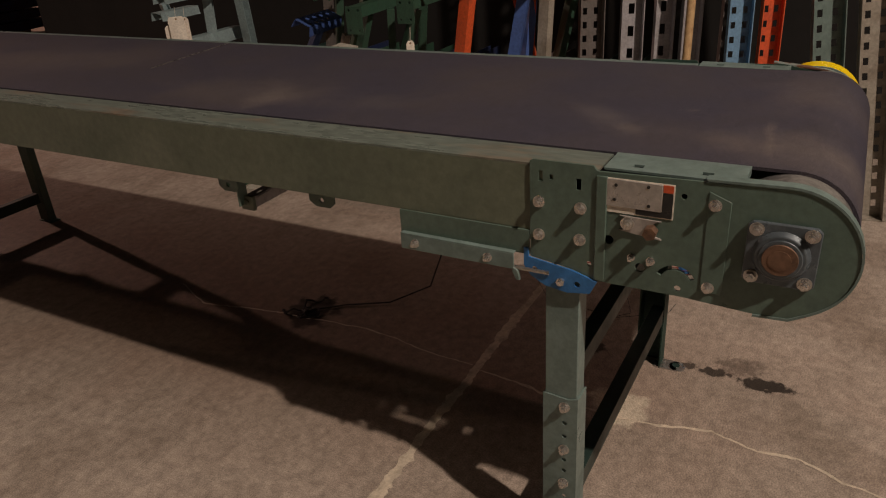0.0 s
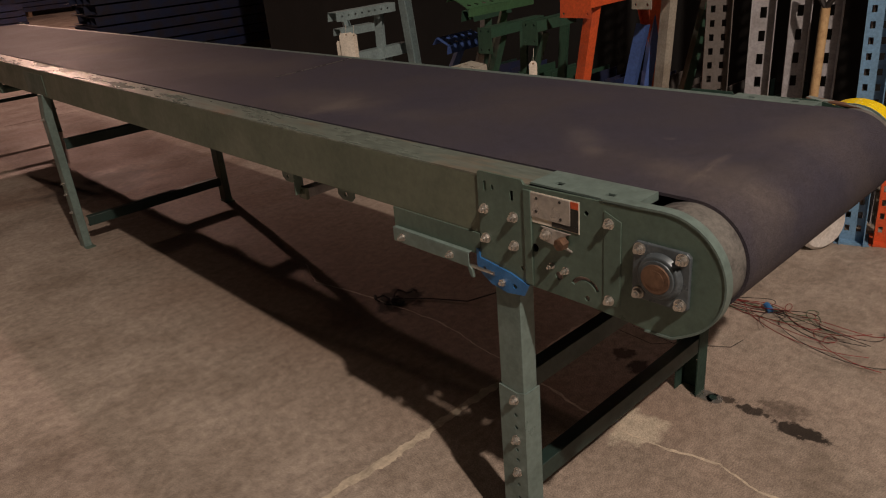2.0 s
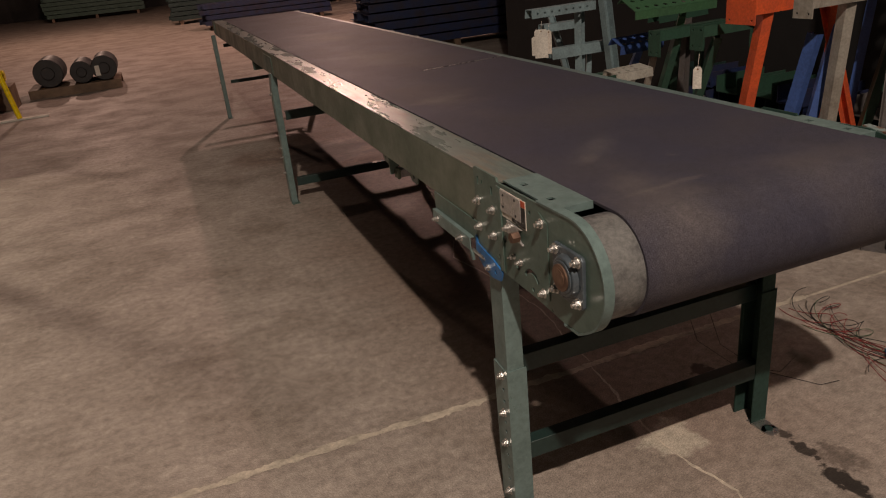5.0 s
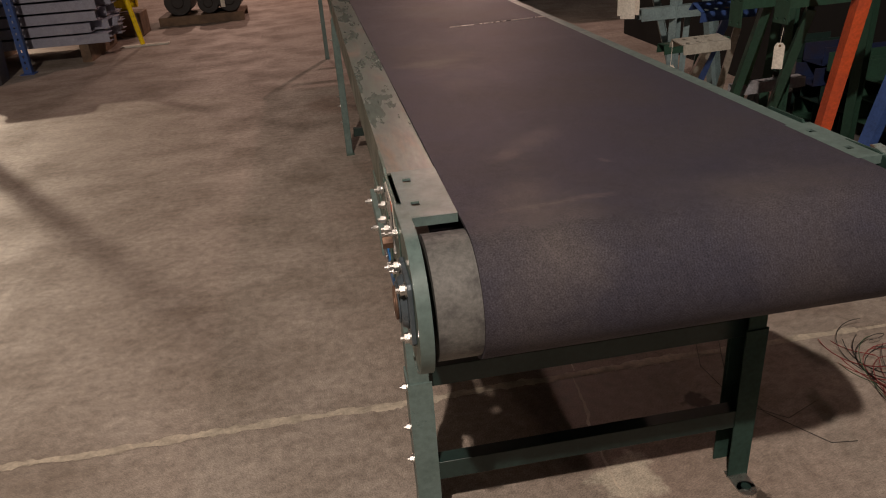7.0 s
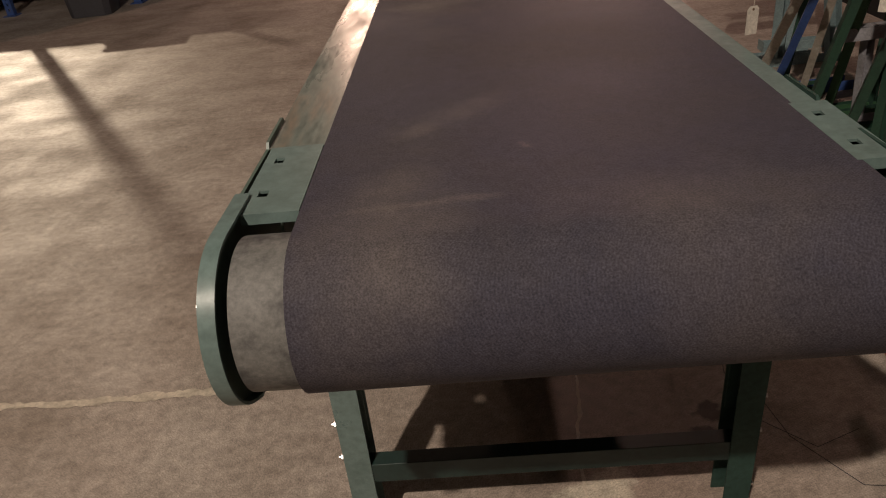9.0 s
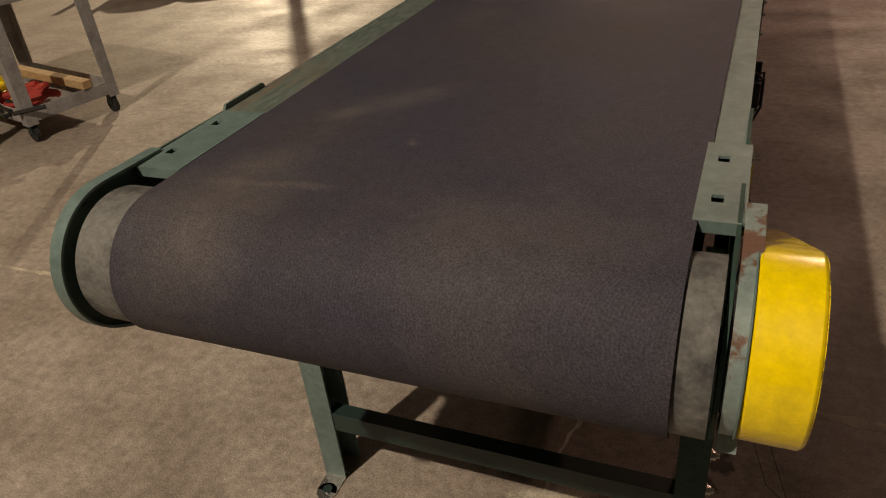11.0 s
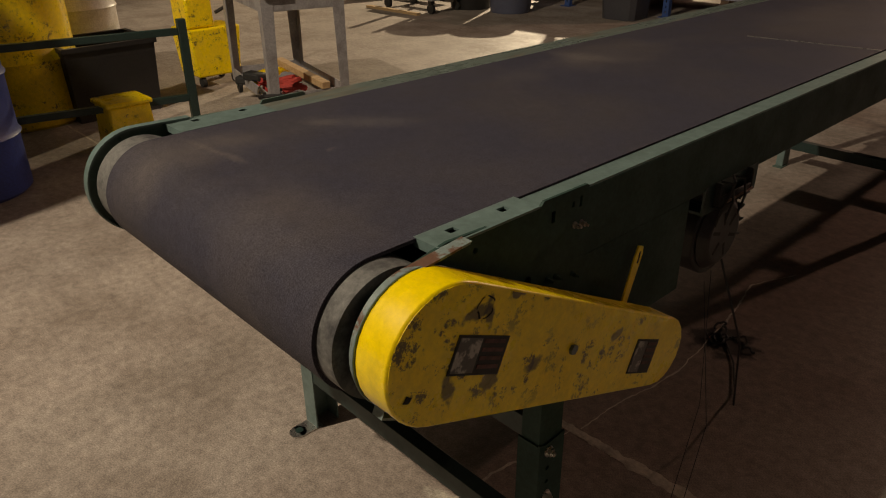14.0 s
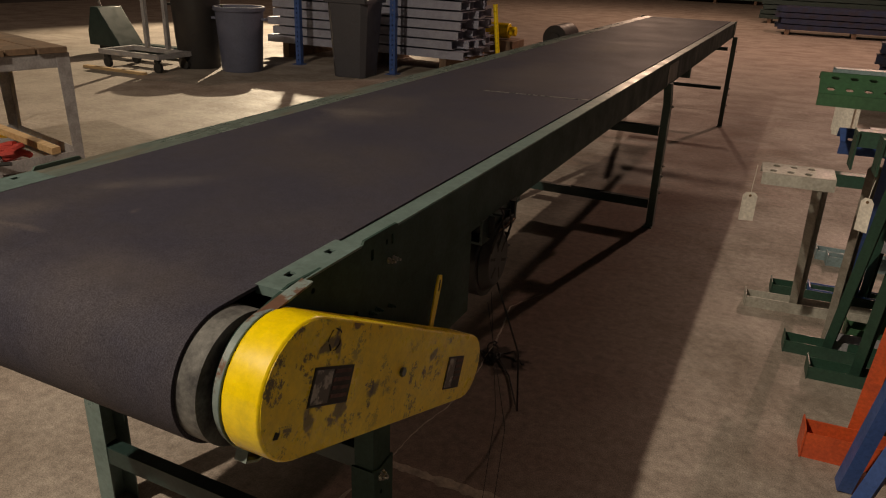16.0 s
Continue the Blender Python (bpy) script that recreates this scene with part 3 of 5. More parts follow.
# fittings on the west end plate
sticker = part("data_plate", Geo().box(-0.0012, 0, 0.172, 0.292, 0.885, 0.948), white, plate_w, "rating label partly covered by a riveted silver tag")
part("silver_tag", Geo().box(-0.0035, -0.0012, 0.192, 0.289, 0.897, 0.9465), label_grey, plate_w, "blank silver tag", 0.0008)
part("label_print", Geo().box(-0.002, -0.0012, 0.174, 0.235, 0.887, 0.897), black, plate_w)
part("label_print", Geo().box(-0.002, -0.0012, 0.174, 0.191, 0.8975, 0.932), black, plate_w)
part("label_print", Geo().box(-0.002, -0.0012, 0.174, 0.191, 0.933, 0.946), orange, plate_w, "orange warning bar")
for y, z in ((0.215, 0.94), (0.27, 0.937), (0.272, 0.91), (0.213, 0.906)):
    part("rivet", Geo().cyl((-0.0045, y, z), (-0.0034, y, z), 0.003, 10), black, plate_w)
part("adjuster_bracket", Geo().prism([(0.188, 0.845)] + arc(0.19, 0.864, 0.016, -90, 90, 8) + arc(0.262, 0.868, 0.014, 90, 270, 8), "x", -0.004, 0.0), label_grey, plate_w, "bare steel slotted bracket", 0.001)
g = bolt(Geo(), -0.004, 0.247, 0.869, -1, 0.009)
part("bolt", g, steel, plate_w)
part("bolt", Geo().cyl((-0.004, 0.205, 0.862), (-0.022, 0.205, 0.862), 0.012, 6), rust, plate_w, "rusty hexagon bolt")
for y, z, r in ((0.412, 0.885, 0.0085), (0.412, 0.819, 0.0085), (0.333, 0.883, 0.0085), (0.333, 0.821, 0.0085), (0.107, 0.922, 0.008), (0.105, 0.770, 0.008), (0.238, 0.803, 0.005), (0.204, 0.802, 0.006), (0.367, 0.729, 0.0085)):
    part("bolt", bolt(Geo(), 0.0, y, z, -1, r), steel, plate_w, "bright zinc bolt")

# flanged bearing
brg = part("flange_bearing", Geo().prism([(0.054, AX - 0.047), (0.047, AX - 0.054), (-0.047, AX - 0.054), (-0.054, AX - 0.047), (-0.054, AX + 0.047), (-0.047, AX + 0.054), (0.047, AX + 0.054), (0.054, AX + 0.047)], "x", -0.008, 0)
           .cyl((-0.008, 0, AX), (-0.018, 0, AX), 0.044, 32, 0.038).cyl((-0.018, 0, AX), (-0.021, 0, AX), 0.033, 32), cast, conveyor, "grey-blue cast four-bolt flange bearing", 0.003)
part("lock_collar", Geo().cyl((-0.021, 0, AX), (-0.025, 0, AX), 0.027, 32), rust, brg, "rusty bearing collar", 0.001)
for y in (-0.040, 0.040):
    for z in (-0.042, 0.042):
        part("bolt", bolt(Geo(), -0.008, y, AX + z, -1, 0.0085), steel, brg, "bright zinc bolt")
part("flange_bearing", Geo().box(XE, XE + 0.006, -0.05, 0.05, AX - 0.05, AX + 0.05).cyl((XE + 0.006, 0, AX), (XE + 0.01, 0, AX), 0.04, 24), cast, conveyor, "", 0.002)

# lower guard pan and bracket beside the first leg
pan = part("lower_guard", Geo().prism([(0.0, 0.823), (0.004, 0.823), (0.004, 0.776), (0.03, 0.770), (0.03, 0.766), (0.0, 0.772)], "y", 0.432, 0.72), green, conveyor, "green folded steel guard below the rail", 0.001)
part("guard_strip", Geo().box(-0.012, -0.009, 0.46, 0.715, 0.740, 0.773).box(-0.012, 0.02, 0.46, 0.715, 0.773, 0.776).prism([(0.462, 0.745), (0.452, 0.738), (0.448, 0.718), (0.456, 0.718), (0.464, 0.735)], "x", -0.012, -0.005), teal, pan, "grey-green angle strip", 0.001)
for y in (0.68, 0.515):
    part("bolt", bolt(Geo(), -0.012, y, 0.757, -1, 0.007), steel, pan, "bright zinc bolt")
part("tension_rod", Geo().cyl((-0.005, 0.39, 0.742), (-0.005, 0.46, 0.742), 0.004, 10), steel, pan)
gusset = part("leg_gusset", Geo().plate([(0.442, 0.787), (0.442, 0.75), (0.428, 0.73), (0.40, 0.714), (0.355, 0.707), (0.31, 0.714), (0.297, 0.741), (0.345, 0.756), (0.432, 0.769), (0.434, 0.787)], [ring(0.42, 0.745, 0.006), ring(0.335, 0.728, 0.006)], -0.004, 0.0), blue, conveyor, "bright blue painted steel gusset")

# underside hangers with idler rollers seen below the bed
part("return_idler", Geo().cyl((0.03, 4.3, 0.775), (XE - 0.03, 4.3, 0.775), 0.024, 20).box(0.012, 0.03, 4.28, 4.32, 0.755, 0.83).box(XE - 0.03, XE - 0.012, 4.28, 4.32, 0.755, 0.83), green, conveyor, "small return roller hung below the bed")
for y, w in ((1.215, 0.03), (0.935, 0.035)):
    part("hanger_plate", Geo().plate([(y - w, 0.83), (y + w, 0.83), (y + w, 0.80), (y + w * 0.5, 0.788), (y - w * 0.6, 0.788), (y - w, 0.80)], [ring(y, 0.805, 0.006, 8)], 0.018, 0.023).box(0.023, 0.06, y - w, y + w, 0.815, 0.819), green, conveyor, "small green hanger plate under the rail", 0.001)
strut = Geo().plate(rect(0.0, 0.34, -0.016, 0.016), [[(0.03 + k * 0.045, -0.004), (0.052 + k * 0.045, -0.004), (0.052 + k * 0.045, 0.004), (0.03 + k * 0.045, 0.004)] for k in range(6)], 0, 0.003, Matrix.Translation((0.05, 1.19, 0.762)) @ Matrix.Rotation(radians(-90), 4, "Z") @ Matrix.Rotation(radians(-90), 4, "Y"))
strut.box(0.05, 0.39, 1.172, 1.175, 0.738, 0.762)
slotted = part("slotted_strut", strut, cart_grey, conveyor, "bare grey slotted steel angle below the bed")
part("strut_end", Geo().box(0.038, 0.049, 1.165, 1.205, 0.735, 0.772).cyl((0.034, 1.185, 0.755), (0.038, 1.185, 0.755), 0.009, 12), olive, slotted, "", 0.002)
part("hanger_plate", Geo().box(0.02, 0.05, 1.19, 1.194, 0.75, 0.83), green, slotted)


part("drive_side_panel", Geo().prism([(XE - 0.0055, 0.821), (XE - 0.0085, 0.821), (XE - 0.0085, 0.614), (XE - 0.035, 0.614), (XE - 0.035, 0.610), (XE - 0.0055, 0.610)], "y", 0.26, 0.80), east_shade_green, conveyor, "dark green skirt panel below the rail")


# legs
def leg(x, side, y, front, kind):
    """A channel leg; front legs are telescopic with a bolted sleeve."""
    s = 1 if side < 0 else -1
    if kind == "front":
        g = Geo()
        y0, y1 = y - 0.04, y + 0.036
        ya, yb, xa, xb, xc = y0 + 0.004, y1 - 0.004, x + s * 0.004, x + s * 0.008, x + s * 0.05
        g.prism([(xa, ya), (xc, ya), (xc, ya + 0.004), (xb, ya + 0.004), (xb, yb - 0.004), (xc, yb - 0.004), (xc, yb), (xa, yb)], "z", 0.25, 0.735)
        ob = part("leg", g, teal if side < 0 else east_shade_green, conveyor, "grey-green telescopic channel leg", 0.0015)
        hs = [ring(y - 0.012, z, 0.0055, 8) for z in (0.10, 0.14, 0.18, 0.255, 0.285, 0.35, 0.385)]
        part("sleeve", Geo().plate([(y0, 0.0), (y1, 0.0), (y1, 0.452), (y0 + 0.02, 0.447), (y0, 0.455)], hs, x, x + s * 0.004)
             .box(x + s * 0.004, x + s * 0.055, y0, y0 + 0.004, 0.0, 0.45).box(x + s * 0.004, x + s * 0.055, y1 - 0.004, y1, 0.0, 0.45), teal if side < 0 else east_shade_green, ob, "punched outer leg sleeve")
        for z in (0.428, 0.315, 0.22, 0.06):
            part("bolt", bolt(Geo(), x, y - 0.012, z, -s, 0.009), steel, ob, "bright zinc bolt")
        ear = Geo().box(x + s * 0.004, x + s * 0.055, y0 - 0.05, y0 + 0.02, 0.0, 0.005).cyl((x + s * 0.03, y0 - 0.05, 0), (x + s * 0.03, y0 - 0.05, 0.005), 0.025, 16)
        part("foot", ear, steel, ob, "bent bare steel foot tab")
        part("foot_bolt", Geo().cyl((x + s * 0.03, y0 - 0.045, 0.005), (x + s * 0.03, y0 - 0.045, 0.009), 0.012, 12), dark_steel, ob)
    else:
        w = 0.036 if kind == "mid" else 0.026
        g = Geo()
        pts = [(x + s * 0.03, y - 0.02, 0.83), (x + s * 0.026, y - 0.012, 0.78), (x + s * 0.022, y, 0.72), (x + s * 0.022, y, 0.0)] if kind == "mid" else [(x + s * 0.022, y, 0.83), (x + s * 0.022, y, 0.0)]
        k = len(pts)
        vs = [(xx + dx, yy + dy, zz) for xx, yy, zz in reversed(pts) for dx, dy in ((-0.02, -w), (0.02, -w), (0.02, w), (-0.02, w))]
        fs = [(3, 2, 1, 0), tuple(range(4 * k - 4, 4 * k))]
        for i in range(k - 1):
            fs += [(4 * i + q, 4 * i + (q + 1) % 4, 4 * i + 4 + (q + 1) % 4, 4 * i + 4 + q) for q in range(4)]
        g.add(vs, fs)
        ob = part("leg", g, teal if side < 0 else green, conveyor, "grey-green steel leg", 0.003)
        part("foot", Geo().box(x + s * 0.0, x + s * 0.05, y - w - 0.03, y + w, 0, 0.005), green, ob)
        for z in (0.70, 0.36, 0.30, 0.2):
            part("bolt", bolt(Geo(), x + s * 0.002, y, z, -s, 0.007), steel, ob)
    return ob


for y, kind, wx, ex in ((0.37, "front", 0.006, 0.870), (3.48, "mid", -0.012, 0.882), (6.73, "far", -0.05, 0.905)):
    leg(wx, -1, y, y < 1, kind)
    leg(ex, 1, y, y < 1, kind)
    if kind == "front":
        bars = ((0.19, 0.352), (0.435, 0.39))
    elif kind == "mid":
        bars = ((0.13, 3.48), (0.56, 3.48))
    else:
        bars = ((0.36, 6.73), (0.72, 6.73))
    for z, yb in bars:
        h = 0.026 if kind != "far" else 0.016
        part("crossbar", Geo().prism([(yb - 0.02, z - h), (yb + 0.018, z - h), (yb + 0.018, z - h + 0.004), (yb - 0.016, z - h + 0.004), (yb - 0.016, z + h - 0.004), (yb + 0.018, z + h - 0.004), (yb + 0.018, z + h), (yb - 0.02, z + h)], "x", 0.05, W - 0.05), dark_steel, conveyor, "dark green steel cross brace", 0.0015)

# chain guard on the east side: a rounded teardrop box
def teardrop(ca, ra, cb, rb, n=18):
    d = Vector((cb[0] - ca[0], cb[1] - ca[1]))
    a = math.degrees(math.atan2(d.y, d.x))
    o = math.degrees(math.acos((ra - rb) / d.length))
    return arc(ca[0], ca[1], ra, a + o, a + 360 - o, n) + arc(cb[0], cb[1], rb, a - o, a + o, n // 2)


GA, GB = (0.020, 0.852), (0.605, 0.578)
td = teardrop(GA, 0.106, GB, 0.073)
guard = part("chain_guard", Geo().prism(td, "x", 0.882, 0.946), yellow_clean, conveyor, "bright yellow steel chain guard", 0.004)
part("guard_face", Geo().prism(teardrop(GA, 0.1025, GB, 0.0695), "x", 0.946, 0.9468), yellow, guard, "scuffed and chipped yellow face")
part("guard_back", Geo().prism(teardrop((0.018, 0.852), 0.1065, (0.60, 0.58), 0.065), "x", 0.8797, 0.882), teal, guard, "rust-chipped grey-green backing plate", 0.001)
d = Vector((GB[0] - GA[0], GB[1] - GA[1])).normalized()


def on_guard(u, v):
    """A place on the guard's face: u along its axis, v across it."""
    return GA[0] + d.x * u - d.y * v, GA[1] + d.y * u + d.x * v


def tilted(u0, u1, v0, v1):
    return [on_guard(u0, v0), on_guard(u1, v0), on_guard(u1, v1), on_guard(u0, v1)]


F = 0.9468
part("warning_label", Geo().prism(tilted(0.009, 0.121, -0.029, 0.031), "x", F, F + 0.0012), black, guard, "worn black warning sticker")
part("label_print", Geo().prism(tilted(0.013, 0.060, -0.025, 0.027), "x", F + 0.0012, F + 0.002), label_worn, guard, "scratched grey pictogram panel")
for i in range(4):
    part("label_print", Geo().prism(tilted(0.066, 0.114, 0.02 - i * 0.013, 0.026 - i * 0.013), "x", F + 0.0012, F + 0.002), maroon, guard)
part("warning_label", Geo().prism(tilted(0.522, 0.607, -0.042, 0.028), "x", F, F + 0.0012), black, guard, "worn black warning sticker")
part("label_print", Geo().prism(tilted(0.526, 0.562, -0.038, 0.024), "x", F + 0.0012, F + 0.002), label_worn, guard, "scratched grey pictogram panel")
for i in range(4):
    part("label_print", Geo().prism(tilted(0.567, 0.603, 0.016 - i * 0.013, 0.022 - i * 0.013), "x", F + 0.0012, F + 0.002), maroon, guard)
part("nut", Geo().cyl((F, *on_guard(0.303, 0.009)), (F + 0.006, *on_guard(0.303, 0.009)), 0.009, 6), cast, guard, "greasy hexagon nut")
rc = on_guard(0.045, 0.072)
for a0, a1, w in ((0.2, 1.3, 0.0026), (1.7, 2.9, 0.0018), (3.2, 4.0, 0.0032), (4.4, 5.9, 0.0022)):
    part("scuff", Geo().tube([(F, rc[0] + (0.016 + 0.002 * math.sin(5 * a)) * math.cos(a), rc[1] + 0.017 * math.sin(a)) for a in [a0 + (a1 - a0) * k / 8 for k in range(9)]], w * 0.5, 5), hole, guard, "dirty worn edge of an embossed ring")
part("edge_nick", Geo().prism([on_guard(-0.055, -0.055), on_guard(-0.045, -0.058), on_guard(-0.048, -0.066), on_guard(-0.058, -0.066)], "x", F - 0.002, F + 0.001), hole, guard)
part("hanger_arm", Geo().prism([(0.548, 0.675), (0.568, 0.675), (0.606, 0.772), (0.606, 0.788), (0.589, 0.794), (0.579, 0.772)], "x", 0.872, 0.876), yellow, guard, "yellow slotted mounting arm", 0.001)
part("arm_slot", Geo().prism([(0.587, 0.757), (0.592, 0.757), (0.598, 0.78), (0.593, 0.78)], "x", 0.8759, 0.8766), hole, guard)
g = Geo()
for y, z in ((0.395, 0.896), (0.414, 0.894)):
    part("bolt", bolt(Geo(), XE, y, z, 1, 0.0045), steel, plate_e, "bright zinc bolt")
for y, z in ((0.33, 0.815), (0.352, 0.813), (0.40, 0.80)):
    part("bolt", bolt(Geo(), XE, y, z, 1, 0.004), east_shade_green, plate_e)

# gear motor hung below the bed
motor = part("gear_motor", Geo().cyl((0.60, 0.98, 0.685), (0.84, 0.98, 0.685), 0.105, 36).cyl((0.84, 0.98, 0.685), (0.862, 0.98, 0.685), 0.094, 36, 0.07).cyl((0.60, 0.98, 0.685), (0.62, 0.98, 0.685), 0.09, 36)
             .box(0.5, 0.62, 0.90, 1.06, 0.58, 0.74), plastic_black, conveyor, "black electric gear motor hung under the bed", 0.004)
part("terminal_box", Geo().box(0.72, 0.875, 0.90, 0.906, 0.778, 0.832).box(0.72, 0.875, 1.044, 1.05, 0.778, 0.832).box(0.72, 0.726, 0.906, 1.044, 0.778, 0.832).box(0.869, 0.875, 0.906, 1.044, 0.778, 0.80).box(0.72, 0.875, 0.90, 1.05, 0.772, 0.778), rubber, motor, "open black terminal box", 0.003)
part("motor_lid", Geo().box(0.74, 0.88, 0.93, 1.05, 0.802, 0.806, Matrix.Translation((0.8, 1.0, 0.8)) @ Matrix.Rotation(0.25, 4, "Y") @ Matrix.Translation((-0.8, -1.0, -0.8))), rust, motor)
for i in range(9):
    a = -1.9 + i * 0.33
    part("cooling_fin", Geo().box(0.64, 0.85, -0.002, 0.002, 0.1, 0.117, Matrix.Translation((0, 0.98, 0.685)) @ Matrix.Rotation(a, 4, "X")), plastic_black, motor)
part("motor_mount", Geo().box(0.60, 0.86, 0.86, 1.10, 0.765, 0.772).box(0.60, 0.606, 0.86, 1.10, 0.70, 0.82).box(0.854, 0.86, 0.86, 1.10, 0.772, 0.83), dark_steel, conveyor, "dark steel motor bracket")

# fan cover slots and loose wiring on the motor
for i in range(6):
    a = i * math.pi / 3 + 0.2
    part("cover_slot", Geo().box(0.8615, 0.8626, -0.004, 0.004, 0.025, 0.058, Matrix.Translation((0, 0.98, 0.685)) @ Matrix.Rotation(a, 4, "X")), hole, motor)
rnd = random.Random(12)
for i in range(3):
    a, b = rnd.uniform(0.92, 1.03), rnd.uniform(0.88, 1.08)
    part("lead", Geo().tube([(0.80, a, 0.80), (0.85, a, 0.83), (0.88, (a + b) / 2, 0.825), (0.88, b, 0.78), (0.86, b + 0.02, 0.72)], 0.003, 6), rubber, motor, "loose black motor lead")

# what is bolted to the west end plate sits on its face
for child in plate_w.children:
    if child.name.split(".")[0] not in ("nose_flange", "pressed_rib"):
        child.location.x = XW
for child in (brg, pan, gusset):
    child.location.x = XW


# ---- rack parts standing along the east aisle ----
def channel(w, d, t=0.004):
    """The outline of a channel section, open towards +y."""
    a, b = w / 2, d / 2
    return [(-a, -b), (a, -b), (a, b), (a - t, b), (a - t, -b + t), (-a + t, -b + t), (-a + t, b), (-a, b)]


def between(a, b, turn=0.0):
    """Stands something built along z from a to b."""
    a, b = Vector(a), Vector(b)
    return Matrix.Translation(a) @ (b - a).to_track_quat("Z", "Y").to_matrix().to_4x4() @ Matrix.Rotation(radians(turn), 4, "Z"), (b - a).length


def support(label, material, base, base_len, foot, head, tip, top_len, w, h, turn=8.0, holes=True, plate=None, post=(0.045, 0.035), base_h=0.05, side_holes=False, tilt=0.0):
    """A steel support: a base channel on the floor, a leaning post, and a hat-section top bar that may be punched."""
    ob = thing("rack_support", label, "rack support", "rack supports along the aisle", (base[0], base[1], 0))
    o = Vector((base[0], base[1], 0))
    m = Matrix.Rotation(radians(turn), 4, "Z")
    bw = 0.085
    part("base_channel", Geo().prism([(-bw / 2, 0), (bw / 2, 0), (bw / 2, base_h), (bw / 2 - 0.004, base_h), (bw / 2 - 0.004, 0.004), (-bw / 2 + 0.004, 0.004), (-bw / 2 + 0.004, base_h), (-bw / 2, base_h)], "x", 0, base_len, m), material, ob, "open steel base channel")
    part("base_end", Geo().box(-0.005, -0.0005, -bw / 2 - 0.004, bw / 2 + 0.004, 0, base_h + 0.012, m), material, ob)
    pm, ln = between(Vector(foot) - o, Vector(head) - o, -115)
    part("post", Geo().prism(channel(*post), "z", 0, ln, pm), material, ob, "narrow channel post")
    ca, sa = math.cos(radians(turn)), math.sin(radians(turn))
    t0 = Vector(tip) - o
    tm = Matrix(((0, ca, -sa, t0.x), (0, sa, ca, t0.y), (1, 0, 0, t0.z), (0, 0, 0, 1)))
    tm = tm @ Matrix.Rotation(radians(tilt), 4, "Y")
    k = 0.80
    loops_ = []
    if holes:
        n = int((top_len - 0.03) / 0.055)
        for i in range(n):
            for v in (-0.2 * w, 0.2 * w):
                yy = 0.035 + i * 0.055 + (0.012 if v > 0 else 0)
                loops_.append([(yy + 0.014 * math.cos(q), v + 0.011 * math.sin(q)) for q in [j * math.pi / 3 for j in range(6)]])
    g = Geo().plate([(0, -w * k / 2), (top_len, -w * k / 2), (top_len, w * k / 2), (0, w * k / 2)], loops_, -0.004, 0, tm)
    for q in (-1, 1):
        if side_holes and q < 0:
            n = int((top_len - 0.03) / 0.055)
            sm = tm @ Matrix.Translation((0, 0, -w * k / 2)) @ Matrix.Rotation(radians(90), 4, "Y") @ Matrix.Translation((0, 0, 0))
            g.plate([(0, -h), (top_len, -h), (top_len, 0), (0, 0)], [[(0.045 + i * 0.055 + 0.009 * math.cos(z), -h * 0.5 + 0.007 * math.sin(z)) for z in [j * math.pi / 3 for j in range(6)]] for i in range(n)], 0, 0.004, sm)
        else:
            g.prism([(0, q * w * k / 2), (0, q * (w * k / 2 - 0.004)), (-h, q * (w / 2 - 0.004)), (-h, q * w / 2)], "y", 0, top_len, tm)
    part("top_bar", g, material, ob, "punched top bar" if holes else "")
    if plate:
        pw, z0, z1 = plate
        ep = Geo().plate(rect(-pw / 2, pw / 2, z0, z1), [ring(s1 * (pw / 2 - 0.018), zz, 0.006, 8) for s1 in (-1, 1) for zz in (z0 + 0.018, z1 - 0.018)], -0.006, 0, Matrix.Translation(t0) @ m)
        part("end_plate", ep, material, ob, "bolted end plate with four holes")
    return ob


support("cream-grey steel rack support with punched top bar", rack_cream, (1.46, 2.64), 0.6, (1.67, 2.69, 0.005), (1.63, 2.08, 0.75), (1.433, 2, 0.79), 0.23, 0.12, 0.04, 6, tilt=8)
support("dark green steel rack support leaning on its base", deep_green, (1.64, 2.27), 0.7, (1.8, 2.32, 0.005), (1.85, 2.03, 0.9), (1.695, 2, 0.955), 0.46, 0.075, 0.05, 4, False, (0.085, -0.125, 0.0))
support("dark green steel rack support leaning on its base", deep_green, (1.73, 2.09), 0.7, (1.9, 2.15, 0.005), (1.89, 1.78, 0.92), (1.745, 1.75, 0.985), 0.34, 0.075, 0.05, 4, False, (0.085, -0.11, 0.0))
support("mid-green steel rack support with punched top bar", leaf_green, (1.87, 2.52), 0.5, (2.02, 2.55, 0.005), (1.9, 2.05, 1.01), (1.55, 2.02, 1.09), 0.50, 0.16, 0.035, 2, tilt=26)
support("orange steel rack support with bolted end plate", orange, (1.72, 1.56), 0.7, (1.87, 1.66, 0.005), (1.9, 1.5, 1.045), (1.755, 1.49, 1.115), 0.62, 0.09, 0.075, 4, False, (0.16, -0.11, 0.012), (0.06, 0.045), 0.09)
support("grey-brown steel rack support with bolted end plate", rack_tan, (1.78, 1.2), 0.7, (1.97, 1.22, 0.005), (1.985, 1.16, 1.08), (1.735, 1.14, 1.16), 0.58, 0.07, 0.075, 2, False, (0.09, -0.11, 0.005), (0.05, 0.045), 0.05, True)
support("light blue steel rack support far along the aisle", light_blue, (1.8, 3.38), 0.6, (2.12, 3.4, 0.005), (2.06, 3.29, 0.97), (1.625, 3.19, 1.015), 0.50, 0.09, 0.055, 5, False, None, (0.06, 0.05), 0.05, True)
